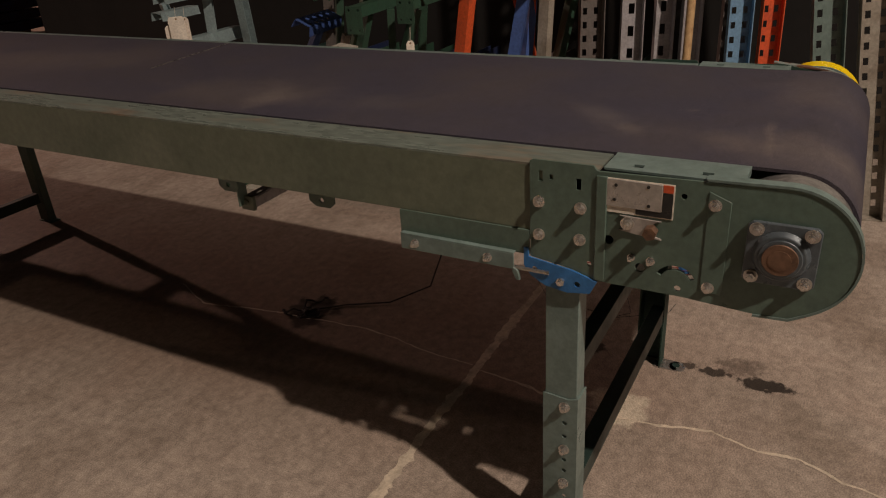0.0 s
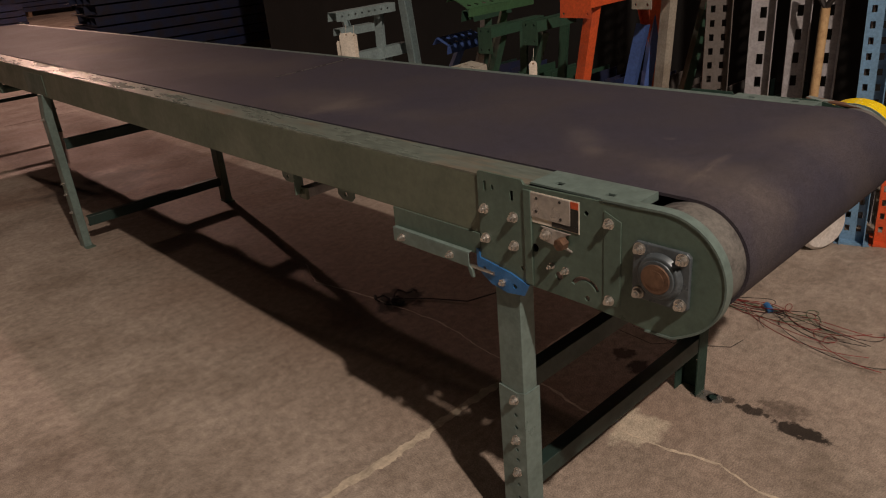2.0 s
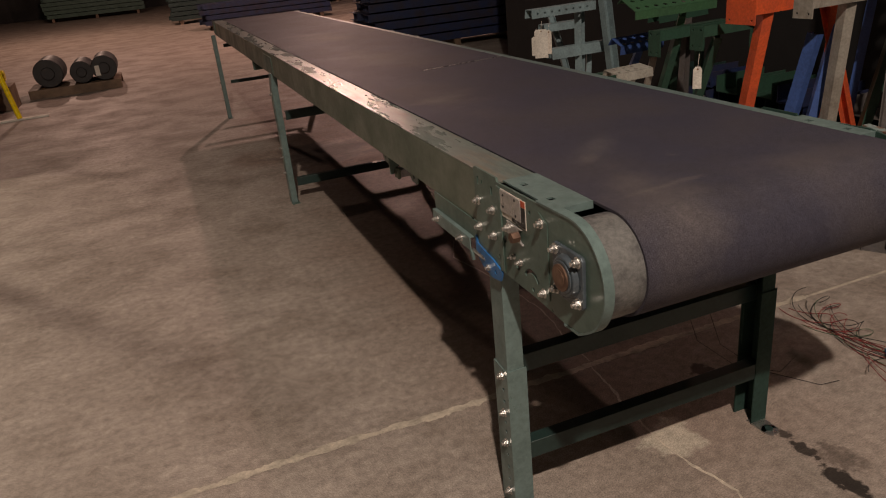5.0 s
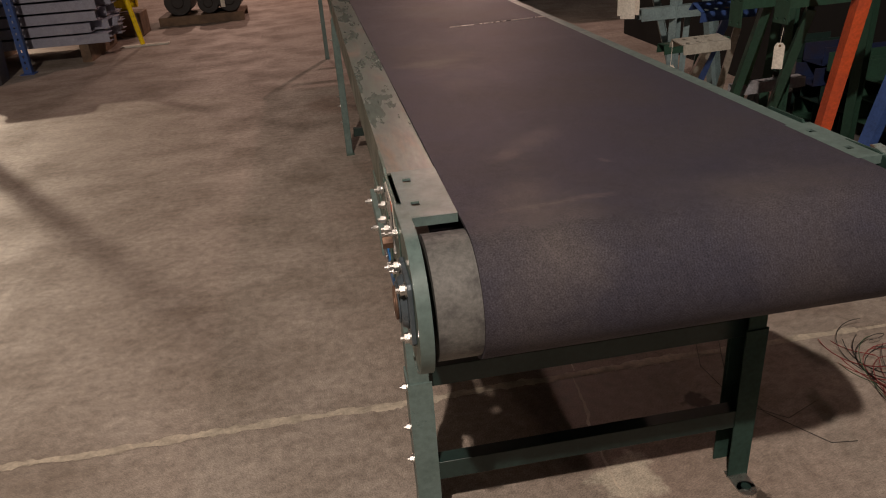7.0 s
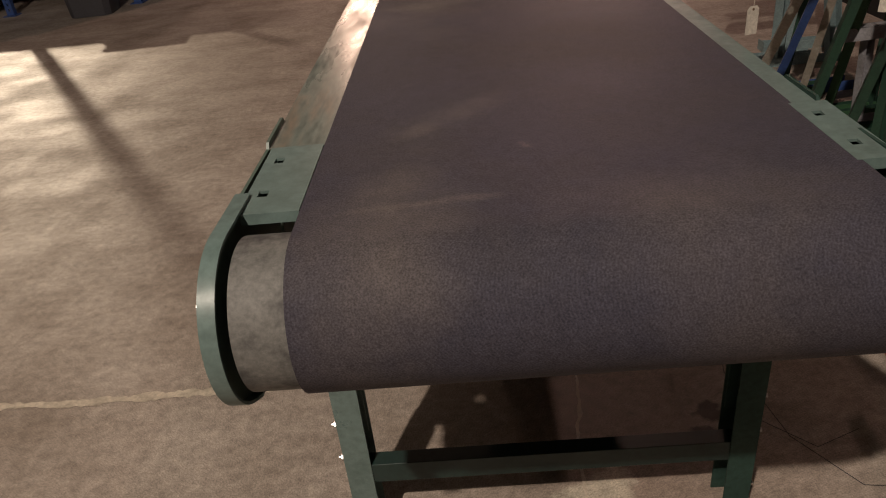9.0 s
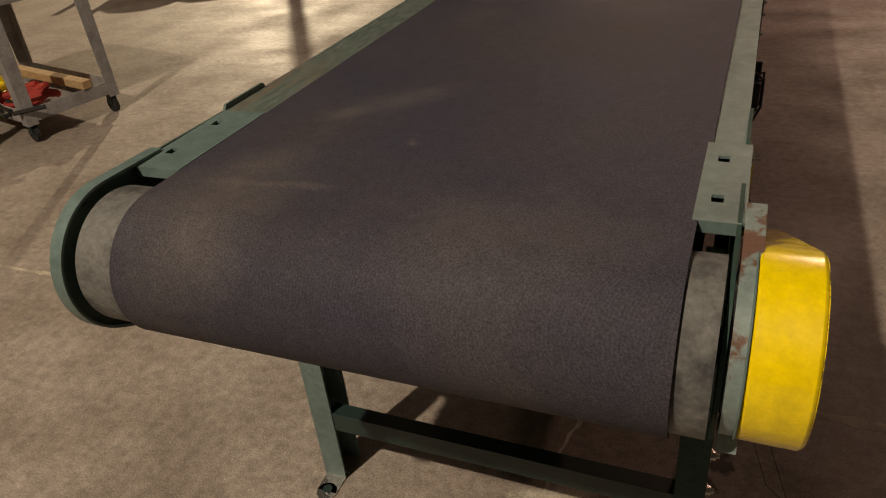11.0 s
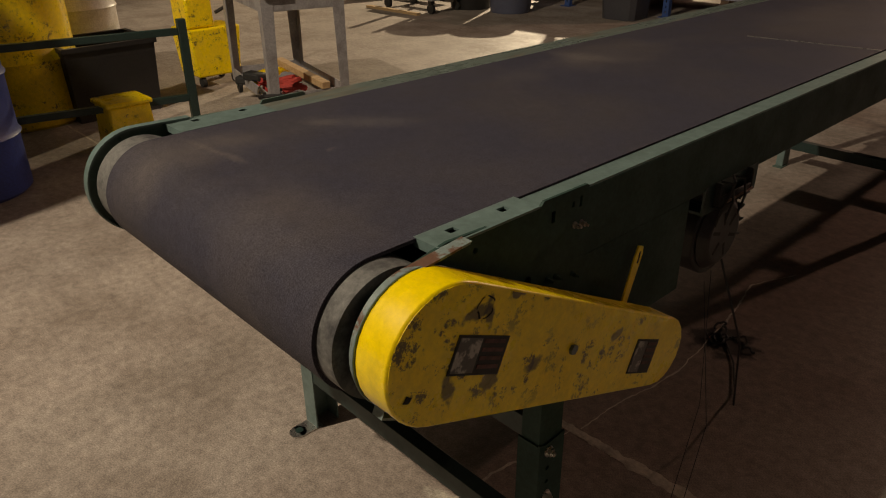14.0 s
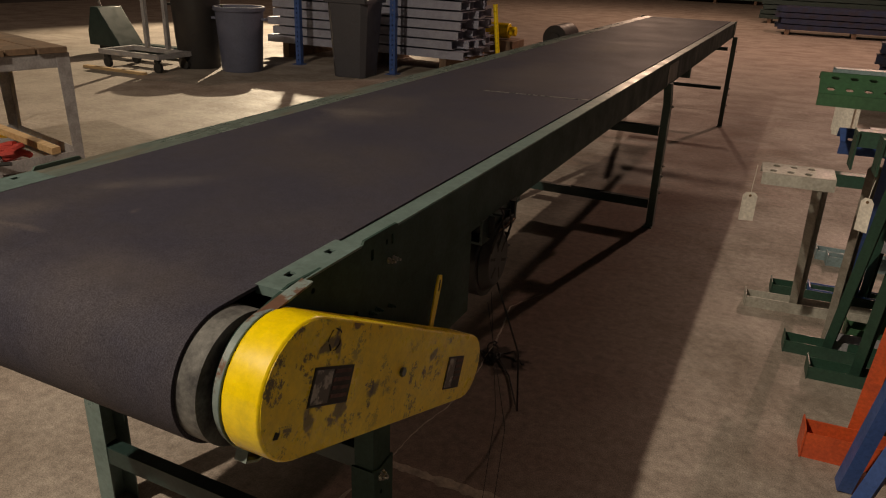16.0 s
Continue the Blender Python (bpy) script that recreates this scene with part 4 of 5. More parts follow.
support("light blue steel rack support low behind the others", light_blue, (1.75, 3.45), 0.6, (2.2, 3.46, 0.005), (2.2, 3.4, 0.67), (1.84, 3.32, 0.735), 0.46, 0.08, 0.07, 2, False)
support("blue steel rack support with punched top bar", rack_blue, (1.72, 2.88), 0.6, (1.9, 2.9, 0.005), (1.85, 2.33, 0.83), (1.66, 2.28, 0.88), 0.30, 0.11, 0.045, 6, tilt=25)
support("pale grey steel rack support low on the floor", rack_grey, (1.8, 2.36), 0.5, (2.1, 2.41, 0.005), (2.05, 2.36, 0.45), (1.9, 2.31, 0.49), 0.4, 0.08, 0.05, 6)
support("dark green steel rack support low behind the others", deep_green, (1.56, 2.84), 0.6, (1.95, 2.9, 0.005), (1.95, 2.75, 0.6), (1.7, 2.71, 0.64), 0.4, 0.08, 0.05, 6, False)

# Added dark filler, hiding lit floor behind the posts so it stays black.
pile = thing("dark_filler_pile", "added low pile of dark steel channels darkening the space behind the racks", "steel pile")
rnd = random.Random(31)
for r in range(5):
    for q in range(9):
        y, x, z = 1.05 + q * 0.25 + rnd.uniform(-0.03, 0.03), 2.66 + rnd.uniform(-0.03, 0.03), 0.003 + r * 0.105
        part("channel", Geo().prism([(y - 0.09, z), (y + 0.09, z), (y + 0.09, z + 0.1), (y + 0.084, z + 0.1), (y + 0.084, z + 0.006), (y - 0.084, z + 0.006), (y - 0.084, z + 0.1), (y - 0.09, z + 0.1)], "x", x, x + 0.38), rnd.choice((dark_steel, rack_dark, deep_green, rack_navy)), pile)


def upright(label, x, y, top, w, material, cols, pitch, hw, hh, turn, lean=(0, 0)):
    """A tall punched pallet-rack upright leaning slightly."""
    ob = thing("rack_upright", label, "rack upright", "rack uprights leaning in a row", (x, y, 0))
    a, b = Vector((0, 0, 0)), Vector((lean[0], lean[1], top))
    m = (b - a).to_track_quat("Z", "Y").to_matrix().to_4x4() @ Matrix.Rotation(radians(turn), 4, "Z")
    part("post", Geo().punched(w, 0.06, top, cols, pitch, hw, hh, 0.05, 0.004, m), material, ob)
    part("foot_plate", Geo().box(-w * 0.7, w * 0.7, -0.05, 0.09, 0, 0.006, Matrix.Rotation(radians(turn), 4, "Z")), material, ob)
    return ob


upright("dark grey-brown punched steel rack upright", 2.2, 1.04, 2.2, 0.11, rack_dark, (-0.025, 0.025), 0.062, 0.019, 0.03, -60)
upright("light grey steel rack upright with tall slots", 2.27, 0.87, 2.2, 0.10, rack_grey, (0.0,), 0.1, 0.026, 0.046, -66)
upright("light grey steel rack upright with tall slots", 2.35, 0.745, 2.2, 0.085, rack_grey, (0.0,), 0.1, 0.024, 0.046, -66)
upright("light grey steel rack upright with tall slots", 2.38, 0.63, 2.2, 0.085, rack_grey, (0.0,), 0.1, 0.024, 0.046, -66)
upright("thin dark grey steel rack upright in the gloom", 2.58, 0.51, 2.2, 0.04, rack_dark, (0.0,), 0.1, 0.01, 0.03, -70)
upright("thin grey-blue steel rack upright in the gloom", 2.58, 0.43, 2.2, 0.04, rack_grey, (0.0,), 0.1, 0.01, 0.03, -70)
upright("pale blue punched steel rack upright", 2.29, 0.39, 2.2, 0.098, pale_blue, (-0.023, 0.023), 0.062, 0.019, 0.028, -72, (0.0, 0.05))
upright("faded orange punched steel rack upright", 2.34, 0.275, 2.2, 0.085, orange, (-0.02, 0.02), 0.062, 0.017, 0.028, -72, (0.0, 0.04))
upright("grey-green punched steel rack upright", 2.29, -0.03, 2.2, 0.12, teal, (-0.028, 0.028), 0.062, 0.02, 0.03, -76, (0.0, 0.26))
upright("brown-grey punched steel rack upright", 2.29, -0.21, 2.2, 0.12, rack_tan, (-0.028, 0.028), 0.062, 0.02, 0.03, -78, (0.0, 0.28))


def leaning(label, a, b, w, dpt, material, turn=-115):
    m, ln = between((0, 0, 0), Vector(b) - Vector(a), turn)
    ob = tagged(make("steel_post", Geo().prism(channel(w, dpt), "z", 0, ln, m), material), label, "steel post", "steel posts leaning among the racks")
    ob.location = a
    return ob


leaning("blue painted steel post leaning among the racks", (1.84, 1.41, 0.01), (1.94, 1.26, 0.96), 0.05, 0.04, rack_blue)
leaning("blue painted steel post leaning among the racks", (1.86, 1.29, 0.01), (2.07, 1.27, 0.98), 0.04, 0.035, rack_blue)
leaning("orange painted steel post leaning among the racks", (2.03, 1.3, 0.01), (2.07, 1.27, 1.18), 0.045, 0.04, orange)
leaning("orange painted steel post deep among the racks", (2.35, 1.22, 0.01), (2.15, 1.42, 1.08), 0.045, 0.04, orange)
leaning("blue painted steel post deep among the racks", (2.5, 1.57, 0.01), (2.4, 1.37, 1.23), 0.05, 0.04, rack_blue)
leaning("dark green steel post deep among the racks", (2.3, 1.37, 0.01), (2.25, 1.12, 1.03), 0.05, 0.04, deep_green)
leaning("dark green steel post deep among the racks", (1.98, 2.02, 0.01), (1.93, 1.95, 0.91), 0.04, 0.035, deep_green)
leaning("brown steel post deep among the racks", (1.8, 2.42, 0.01), (1.78, 2.12, 0.81), 0.035, 0.03, rack_tan)

support("dark green steel rack support half hidden behind the others", deep_green, (2.05, 2.55), 0.4, (2.25, 2.6, 0.005), (2.2, 2.45, 0.93), (2.0, 2.42, 0.99), 0.4, 0.09, 0.06, 10, True, None, (0.05, 0.04))
support("light blue-grey steel rack support deep in the row", light_blue, (2.15, 3.7), 0.4, (2.35, 3.72, 0.005), (2.05, 3.65, 0.9), (1.95, 3.62, 0.86), 0.3, 0.10, 0.05, 0, True)
leaning("light blue-grey steel post leaning deep in the row", (2.4, 3.3, 0.01), (2.12, 3.1, 1.12), 0.07, 0.05, light_blue)
leaning("dark green steel post leaning deep in the row", (2.5, 2.2, 0.01), (2.3, 1.95, 1.15), 0.06, 0.045, deep_green)
leaning("dark brown steel post deep among the racks", (2.6, 2.9, 0.01), (2.45, 2.7, 1.1), 0.08, 0.05, rack_dark)


def tag(label, x, y, z, w, h, turn=0.0, tilt=0.0, cord=0.06):
    ob = thing("paper_tag", label, "tag", "paper tags", (x, y, z))
    m = Matrix.Rotation(turn, 4, "Z") @ Matrix.Rotation(tilt, 4, "Y")
    card = part("card", Geo().prism([(-w / 2, -h), (w / 2, -h), (w / 2, -0.012), (w / 2 - 0.01, 0), (-w / 2 + 0.01, 0), (-w / 2, -0.012)], "y", -0.0006, 0.0006, m), white, ob)
    part("eyelet", Geo().cyl((0, -0.0012, -0.012), (0, 0.0012, -0.012), 0.005, 12, None, m), brass, ob)
    if cord:
        part("string", Geo().tube([(0, 0, -0.012), (0.003, 0, cord * 0.5), (0.006, 0.002, cord)], 0.0012, 5, m), white, ob)
    return ob


tag("blank cream paper tag hanging from a punched bar", 1.412, 2.01, 0.69, 0.05, 0.105, 0.3, 0.0, 0.10)
tag("white paper tag hanging from a dark green arm", 1.745, 1.74, 0.8, 0.04, 0.105, -0.6, 0.0, 0.06)
tag("white paper tag hanging beside a light blue bar", 1.71, 3.19, 0.885, 0.085, 0.18, -0.6, 0.0, 0.05)
tag("narrow white paper tag beside another tag", 1.69, 3.23, 0.84, 0.05, 0.12, -0.6, 0.0, 0.05)
tag("narrow brown-white paper tag beside another tag", 1.76, 3.18, 0.875, 0.04, 0.15, -1.0, 0.0, 0.05)
tag("white paper tag standing on an orange bar", 1.94, 1.53, 1.27, 0.10, 0.15, -0.6, 0.0, 0.0)
tag("white paper tag standing on a grey bar", 1.99, 1.18, 1.315, 0.07, 0.155, -0.6, 0.0, 0.0)

shovel = thing("shovel", "shovel with a golden wooden shaft and black D-grip", "shovel", at=(2.2, 0.60, 0))
part("shaft", Geo().tube([(0, 0, 0.32), (0.02, 0, 0.7), (0.03, 0, 1.0)], 0.018, 12), wood, shovel, "golden wooden shaft")
part("grip", Geo().tube([(0.03, 0, 1.0), (0.03, -0.05, 1.08), (0.03, -0.055, 1.13), (0.03, 0.055, 1.13), (0.03, 0.05, 1.08), (0.03, 0, 1.0)], 0.012, 8), plastic_black, shovel)
part("blade", Geo().prism([(-0.1, 0.02), (0.0, -0.02 + 0.022), (0.1, 0.02), (0.11, 0.3), (0.03, 0.34), (-0.03, 0.34), (-0.11, 0.3)], "x", -0.003, 0.003), dark_steel, shovel)

# ---- stacks beyond the far end ----
def beam_stack(name, label, x0, x1, y0, y1, rows, h, cols, material, z0=0.1, seed=1):
    ob = thing(name, label, "beam stack", at=(0, 0, 0))
    rnd = random.Random(seed)
    cw = (y1 - y0) / cols
    for r in range(rows):
        for c0 in range(cols):
            a, b = rnd.uniform(-0.12, 0.04), rnd.uniform(-0.12, 0.08)
            g = Geo().box(x0 + a, x1 + b, y0 + c0 * cw, y0 + c0 * cw + 0.004, z0 + r * h, z0 + (r + 1) * h - 0.022)
            g.box(x0 + a, x1 + b, y0 + c0 * cw + 0.004, y0 + (c0 + 1) * cw - 0.012, z0 + (r + 1) * h - 0.026, z0 + (r + 1) * h - 0.022)
            g.box(x0 + a, x1 + b, y0 + c0 * cw + 0.004, y0 + (c0 + 1) * cw - 0.012, z0 + r * h, z0 + r * h + 0.004)
            part("beam", g, material, ob)
    for x in (x0 + 0.2, (x0 + x1) / 2, x1 - 0.25):
        part("dunnage", Geo().box(x - 0.05, x + 0.05, y0 + 0.02, y1, 0, z0 - 0.002), dark_wood, ob)
    return ob


beam_stack("beam_stack", "stack of lilac-grey steel rack beams on dark timbers", -5.4, -2.45, 7.92, 9.2, 10, 0.121, 6, beam_grey, 0.2)
for x, y in ((-3.2, 7.5), (-4.62, 7.45)):
    ob = thing("rack_post", "blue steel storage rack post beside the beams", "rack post", "blue storage rack posts", (x, y, 0))
    part("post", Geo().punched(0.08, 0.06, 3.1, (0,), 0.06, 0.015, 0.025, 0.05), rack_blue, ob)
    part("foot_plate", Geo().box(-0.07, 0.07, -0.05, 0.1, 0, 0.008), rack_blue, ob)
beam_stack("beam_stack", "stack of dark blue steel beams in the gloom", 2.4, 5.0, 9.4, 10.4, 12, 0.13, 4, rack_navy, 0.12, 2)
beam_stack("beam_stack", "stack of dark steel parts far back in the gloom", 0.2, 3.4, 22.4, 23.3, 13, 0.13, 4, dark_steel, 0.12, 3)
beam_stack("beam_stack", "pile of dark green steel beams against the far wall", -4.2, -0.5, 33.2, 34.4, 12, 0.16, 4, deep_green, 0.15, 6)
beam_stack("beam_stack", "pile of dark blue steel beams against the far wall", 3.8, 7.5, 24.5, 25.6, 14, 0.14, 4, rack_navy, 0.15, 7)
beam_stack("beam_stack", "low stack of dark blue steel beams far back", 0.8, 4.0, 18.7, 19.6, 4, 0.13, 4, rack_navy, 0.12, 5)


# ---- things on the open floor to the west ----
def bin_round(x, y, h, r0, r1, label, material):
    ob = thing("trash_can", label, "trash can", "trash cans in a row", (x, y, 0))
    part("tub", Geo().lathe([(0, 0), (r0, 0), (r0 + 0.01, 0.02), (r1, h - 0.05), (r1 + 0.02, h - 0.05), (r1 + 0.025, h - 0.01), (r1 + 0.015, h), (r1 - 0.01, h), (r1 - 0.015, h - 0.06), (r0 - 0.01, 0.03), (0, 0.03)], 36), material, ob)
    for a in (0.4, 0.4 + math.pi):
        part("handle", Geo().box(r1 - 0.01, r1 + 0.05, -0.05, 0.05, h - 0.16, h - 0.13, Matrix.Rotation(a, 4, "Z")), material, ob, "", 0.006)
    return ob


def bin_square(x, y, h, w0, w1, label, turn):
    ob = thing("trash_can", label, "trash can", "trash cans in a row", (x, y, 0))
    ob.rotation_euler = (0, 0, turn)
    vs = []
    for z, w in ((0, w0), (h, w1), (h, w1 - 0.02), (0.03, w0 - 0.02)):
        k = w / 2
        c0 = k * 0.75
        vs += [(p, q, z) for p, q in ((-k, -c0), (-c0, -k), (c0, -k), (k, -c0), (k, c0), (c0, k), (-c0, k), (-k, c0))]
    fs = [tuple(range(7, -1, -1)), tuple(range(24, 32))]
    for s in range(3):
        fs += [(s * 8 + i, s * 8 + (i + 1) % 8, s * 8 + 8 + (i + 1) % 8, s * 8 + 8 + i) for i in range(8)]
    part("tub", Geo().add(vs, fs), plastic_grey, ob, "", 0.004)
    k = w1 / 2 + 0.012
    part("rim", Geo().box(-k, k, -k, -k + 0.03, h - 0.05, h).box(-k, k, k - 0.03, k, h - 0.05, h).box(-k, -k + 0.03, -k, k, h - 0.05, h).box(k - 0.03, k, -k, k, h - 0.05, h), plastic_grey, ob, "", 0.006)
    return ob


bin_square(-3.52, 7.15, 0.92, 0.42, 0.54, "tall dark grey square plastic bin on the floor", 0.1)
bin_round(-4.85, 6.6, 0.77, 0.24, 0.29, "round grey-blue plastic trash can, open at the top", bin_blue)
bin_round(-5.45, 6.5, 0.9, 0.25, 0.30, "round black plastic trash can", plastic_black)

# pallet jack and platform dolly
jack = thing("pallet_jack", "dark pallet jack parked on the floor", "pallet jack", at=(-7.2, 6.7, 0))
part("body", Geo().prism([(-0.25, 0.12), (0.35, 0.12), (0.30, 0.2), (-0.02, 0.62), (-0.15, 0.62), (-0.25, 0.3)], "y", -0.2, 0.2), dark_steel, jack, "", 0.008)
for y in (-0.2, 0.2):
    part("fork", Geo().box(0.3, 1.3, y - 0.07, y + 0.07, 0.09, 0.14), dark_steel, jack, "", 0.005)
part("wheel", Geo().cyl((-0.12, -0.08, 0.09), (-0.12, 0.08, 0.09), 0.09, 24), rubber, jack)
part("handle", Geo().tube([(-0.15, 0, 0.5), (-0.3, 0, 1.0), (-0.32, -0.12, 1.12), (-0.32, 0.12, 1.12), (-0.3, 0, 1.0)], 0.018, 8), steel, jack)
dolly = thing("platform_dolly", "low steel frame dolly with two upright posts", "dolly", at=(-5.85, 6.0, 0))
part("deck", Geo().box(-0.5, 0.5, -0.28, -0.22, 0.16, 0.22).box(-0.5, 0.5, 0.22, 0.28, 0.16, 0.22).box(-0.5, -0.44, -0.22, 0.22, 0.16, 0.22).box(0.44, 0.5, -0.22, 0.22, 0.16, 0.22), cart_grey, dolly, "", 0.003)
for x, y in ((-0.42, -0.22), (0.42, -0.22), (-0.42, 0.22), (0.42, 0.22)):
    part("caster", Geo().cyl((x, y - 0.02, 0.06), (x, y + 0.02, 0.06), 0.06, 20).box(x - 0.03, x + 0.03, y - 0.03, y + 0.03, 0.12, 0.16), rubber, dolly)
for x in (-0.2, 0.15):
    part("post", Geo().box(x - 0.025, x + 0.025, 0.2, 0.25, 0.22, 0.95), cart_grey, dolly)
part("skid", Geo().box(-0.6, 0.4, -0.45, -0.38, 0, 0.03), wood, dolly)

# tool cart
cart = thing("tool_cart", "worn grey two-shelf tool cart with clutter on both shelves", "cart", at=(-3.12, 2.26, 0))
cart.rotation_euler = (0, 0, radians(-14))
CX, CY = 0.50, 0.275
for z, name, up in ((0.115, "lower_shelf", 0.075), (0.715, "upper_shelf", 0.085)):
    part(name, Geo().box(-CX, CX, -CY, CY, z, z + 0.006).box(-CX, CX, -CY, -CY + 0.006, z + 0.006, z + up).box(-CX, CX, CY - 0.006, CY, z + 0.006, z + up).box(-CX, -CX + 0.006, -CY + 0.006, CY - 0.006, z + 0.006, z + up).box(CX - 0.006, CX, -CY + 0.006, CY - 0.006, z + 0.006, z + up), cart_grey, cart, "scratched grey tray shelf", 0.0015)
for sx in (-1, 1):
    for sy in (-1, 1):
        x, y = sx * (CX + 0.003), sy * (CY + 0.003)
        wide = [(x, y, 0.10), (x - sx * 0.06, y, 0.10), (x - sx * 0.06, y - sy * 0.005, 0.10), (x - sx * 0.005, y - sy * 0.005, 0.10), (x - sx * 0.005, y - sy * 0.06, 0.10), (x, y - sy * 0.06, 0.10)]
        top = [(a + (a - x) * 0.35, b + (b - y) * 0.35, 0.80) for a, b, c0 in wide]
        part("leg", Geo().add(wide + top, [(0, 1, 2, 3, 4, 5), (6, 7, 8, 9, 10, 11)] + [(k, (k + 1) % 6, 6 + (k + 1) % 6, 6 + k) for k in range(6)]), cart_grey, cart, "grey painted angle leg")
        fork = part("caster_fork", Geo().box(x - sx * 0.06, x - sx * 0.02, y - sy * 0.055, y - sy * 0.05, 0.05, 0.115).box(x - sx * 0.06, x - sx * 0.02, y - sy * 0.02, y - sy * 0.015, 0.05, 0.115), dark_steel, cart)
        part("wheel", Geo().cyl((x - sx * 0.04, y - sy * 0.047, 0.045), (x - sx * 0.04, y - sy * 0.023, 0.045), 0.045, 20), rubber, fork, "black rubber wheel")
for y, dx in ((-0.18, 0.012), (0.0, -0.008), (0.18, 0.004)):
    part("plank", Geo().box(-CX + 0.01 + dx, CX + 0.015 + dx, y - 0.084, y + 0.084, 0.801, 0.838), dark_wood, cart, "dark worn timber top board", 0.003)
stick = tagged(make("timber_stick", Geo().box(-0.03, 0.03, -0.36, 0.36, 0, 0.045), wood, None, "", 0.003), "short length of pale square timber lying on the cart", "timber")
stick.matrix_world = Matrix.Translation((-2.96, 2.28, 0.215)) @ Matrix.Rotation(radians(84), 4, "Z") @ Matrix.Rotation(radians(4), 4, "X")
rag = Geo()
rnd = random.Random(8)
for i in range(7):
    a = rnd.uniform(0, 6)
    rag.tube([(0.1 * math.cos(a + t * 0.9) * (1 + 0.3 * t), 0.1 * math.sin(a + t * 1.1), 0.02 + 0.02 * math.sin(t * 2 + a) + 0.008 * i) for t in [k * 0.35 for k in range(9)]], 0.022, 7)
cloth = tagged(make("work_cloth", rag, red_mat), "crumpled red cloth on the lower shelf", "cloth")
cloth.location = (-2.99, 2.13, 0.123)
glove = thing("work_gloves", "yellow and black work gloves heaped on the lower shelf", "gloves", "", (-3.27, 2.14, 0.123))
for a, dx, dy, z, m in ((0.4, 0.0, 0.0, 0.0, yellow_clean), (1.9, 0.03, 0.04, 0.06, yellow_clean)):
    gm = Matrix.Translation((dx, dy, z)) @ Matrix.Rotation(a, 4, "Z")
    part("palm", Geo().prism([(-0.07, 0.0), (0.07, 0.0), (0.06, 0.045), (-0.06, 0.05)], "x", -0.1, 0.06, gm), m, glove, "yellow leather palm", 0.016)
    part("cuff", Geo().prism([(-0.08, 0.0), (0.08, 0.0), (0.075, 0.06), (-0.07, 0.055)], "x", -0.2, -0.1, gm), rubber, glove, "black cuff", 0.014)
    for k in range(4):
        part("finger", Geo().tube([(0.05, -0.052 + k * 0.035, 0.024), (0.1, -0.058 + k * 0.039, 0.032), (0.15, -0.06 + k * 0.04, 0.018)], 0.015, 8, gm), m, glove)
tools = Geo()
for i in range(6):
    a = rnd.uniform(0, 3.1)
    x, y = rnd.uniform(-0.18, 0.18), rnd.uniform(-0.2, 0.2)
    tools.tube([(x - 0.08 * math.cos(a), y - 0.08 * math.sin(a), 0.015 + 0.01 * i), (x + 0.08 * math.cos(a), y + 0.08 * math.sin(a), 0.02 + 0.01 * i)], 0.013, 8)
ob = tagged(make("hand_tools", tools, plastic_black), "black and steel hand tools heaped on the shelf", "tools")
ob.location = (-2.85, 2.07, 0.123)
ob = tagged(make("hand_tools", tools, yellow), "yellow-handled hand tools on the cart top", "tools")
ob.location = (-3.25, 2.28, 0.84)

# drums, railing and yellow cleaning gear
def drum(x, y, r, h, material, label, lid):
    ob = thing("steel_drum", label, "drum", "drums by the railing", (x, y, 0))
    prof = [(0, 0), (r - 0.02, 0), (r, 0.02)]
    for k in (0.33, 0.66):
        prof += [(r, h * k - 0.02), (r + 0.012, h * k), (r, h * k + 0.02)]
    prof += [(r, h - 0.04), (r - 0.015, h), (r - 0.03, h), (r - 0.03, h - 0.015), (0, h - 0.015)]
    part("shell", Geo().lathe(prof, 40), material, ob)
    part("lid", Geo().lathe([(0, h - 0.014), (r - 0.035, h - 0.014), (r - 0.035, h + 0.004), (0, h + 0.004)], 36), lid, ob)
    part("bung", Geo().cyl((r * 0.6, 0, h + 0.004), (r * 0.6, 0, h + 0.03), 0.03, 16), white_plastic, ob)
    return ob


drum(-2.74, 0.08, 0.29, 0.92, drum_blue, "blue plastic drum with a pale lid", white_plastic)
drum(-3.35, -0.30, 0.29, 0.92, drum_blue, "blue plastic drum with a pale lid", white_plastic)
drum(-4.05, 0.72, 0.40, 1.3, yellow, "tall scuffed yellow cylinder standing on the floor", yellow)
drum(-4.6, 1.35, 0.3, 0.95, white_plastic, "white plastic drum behind the railing", white_plastic)
railing = thing("railing", "dark green steel guard railing with two bars", "railing", at=(-3.17, -0.21, 0))
railing.rotation_euler = (0, 0, radians(-12))
for y in (1.64, 0.45):
    part("post", Geo().box(-0.025, 0.025, y - 0.025, y + 0.025, 0, 0.72), dark_steel, railing, "", 0.003)
for z in (0.65, 0.25):
    part("bar", Geo().box(-0.02, 0.02, 0.475, 1.615, z - 0.02, z + 0.02), dark_steel, railing, "", 0.003)
ybox = thing("plastic_tub", "upturned yellow plastic tub with a dark moulded front", "tub", at=(-2.95, 1.0, 0))
part("shell", Geo().prism([(-0.14, 0), (0.14, 0), (0.125, 0.27), (-0.125, 0.27)], "x", -0.12, 0.12), yellow, ybox, "", 0.014)
part("rim", Geo().box(-0.13, 0.13, -0.14, 0.14, 0.265, 0.295), yellow, ybox, "", 0.01)
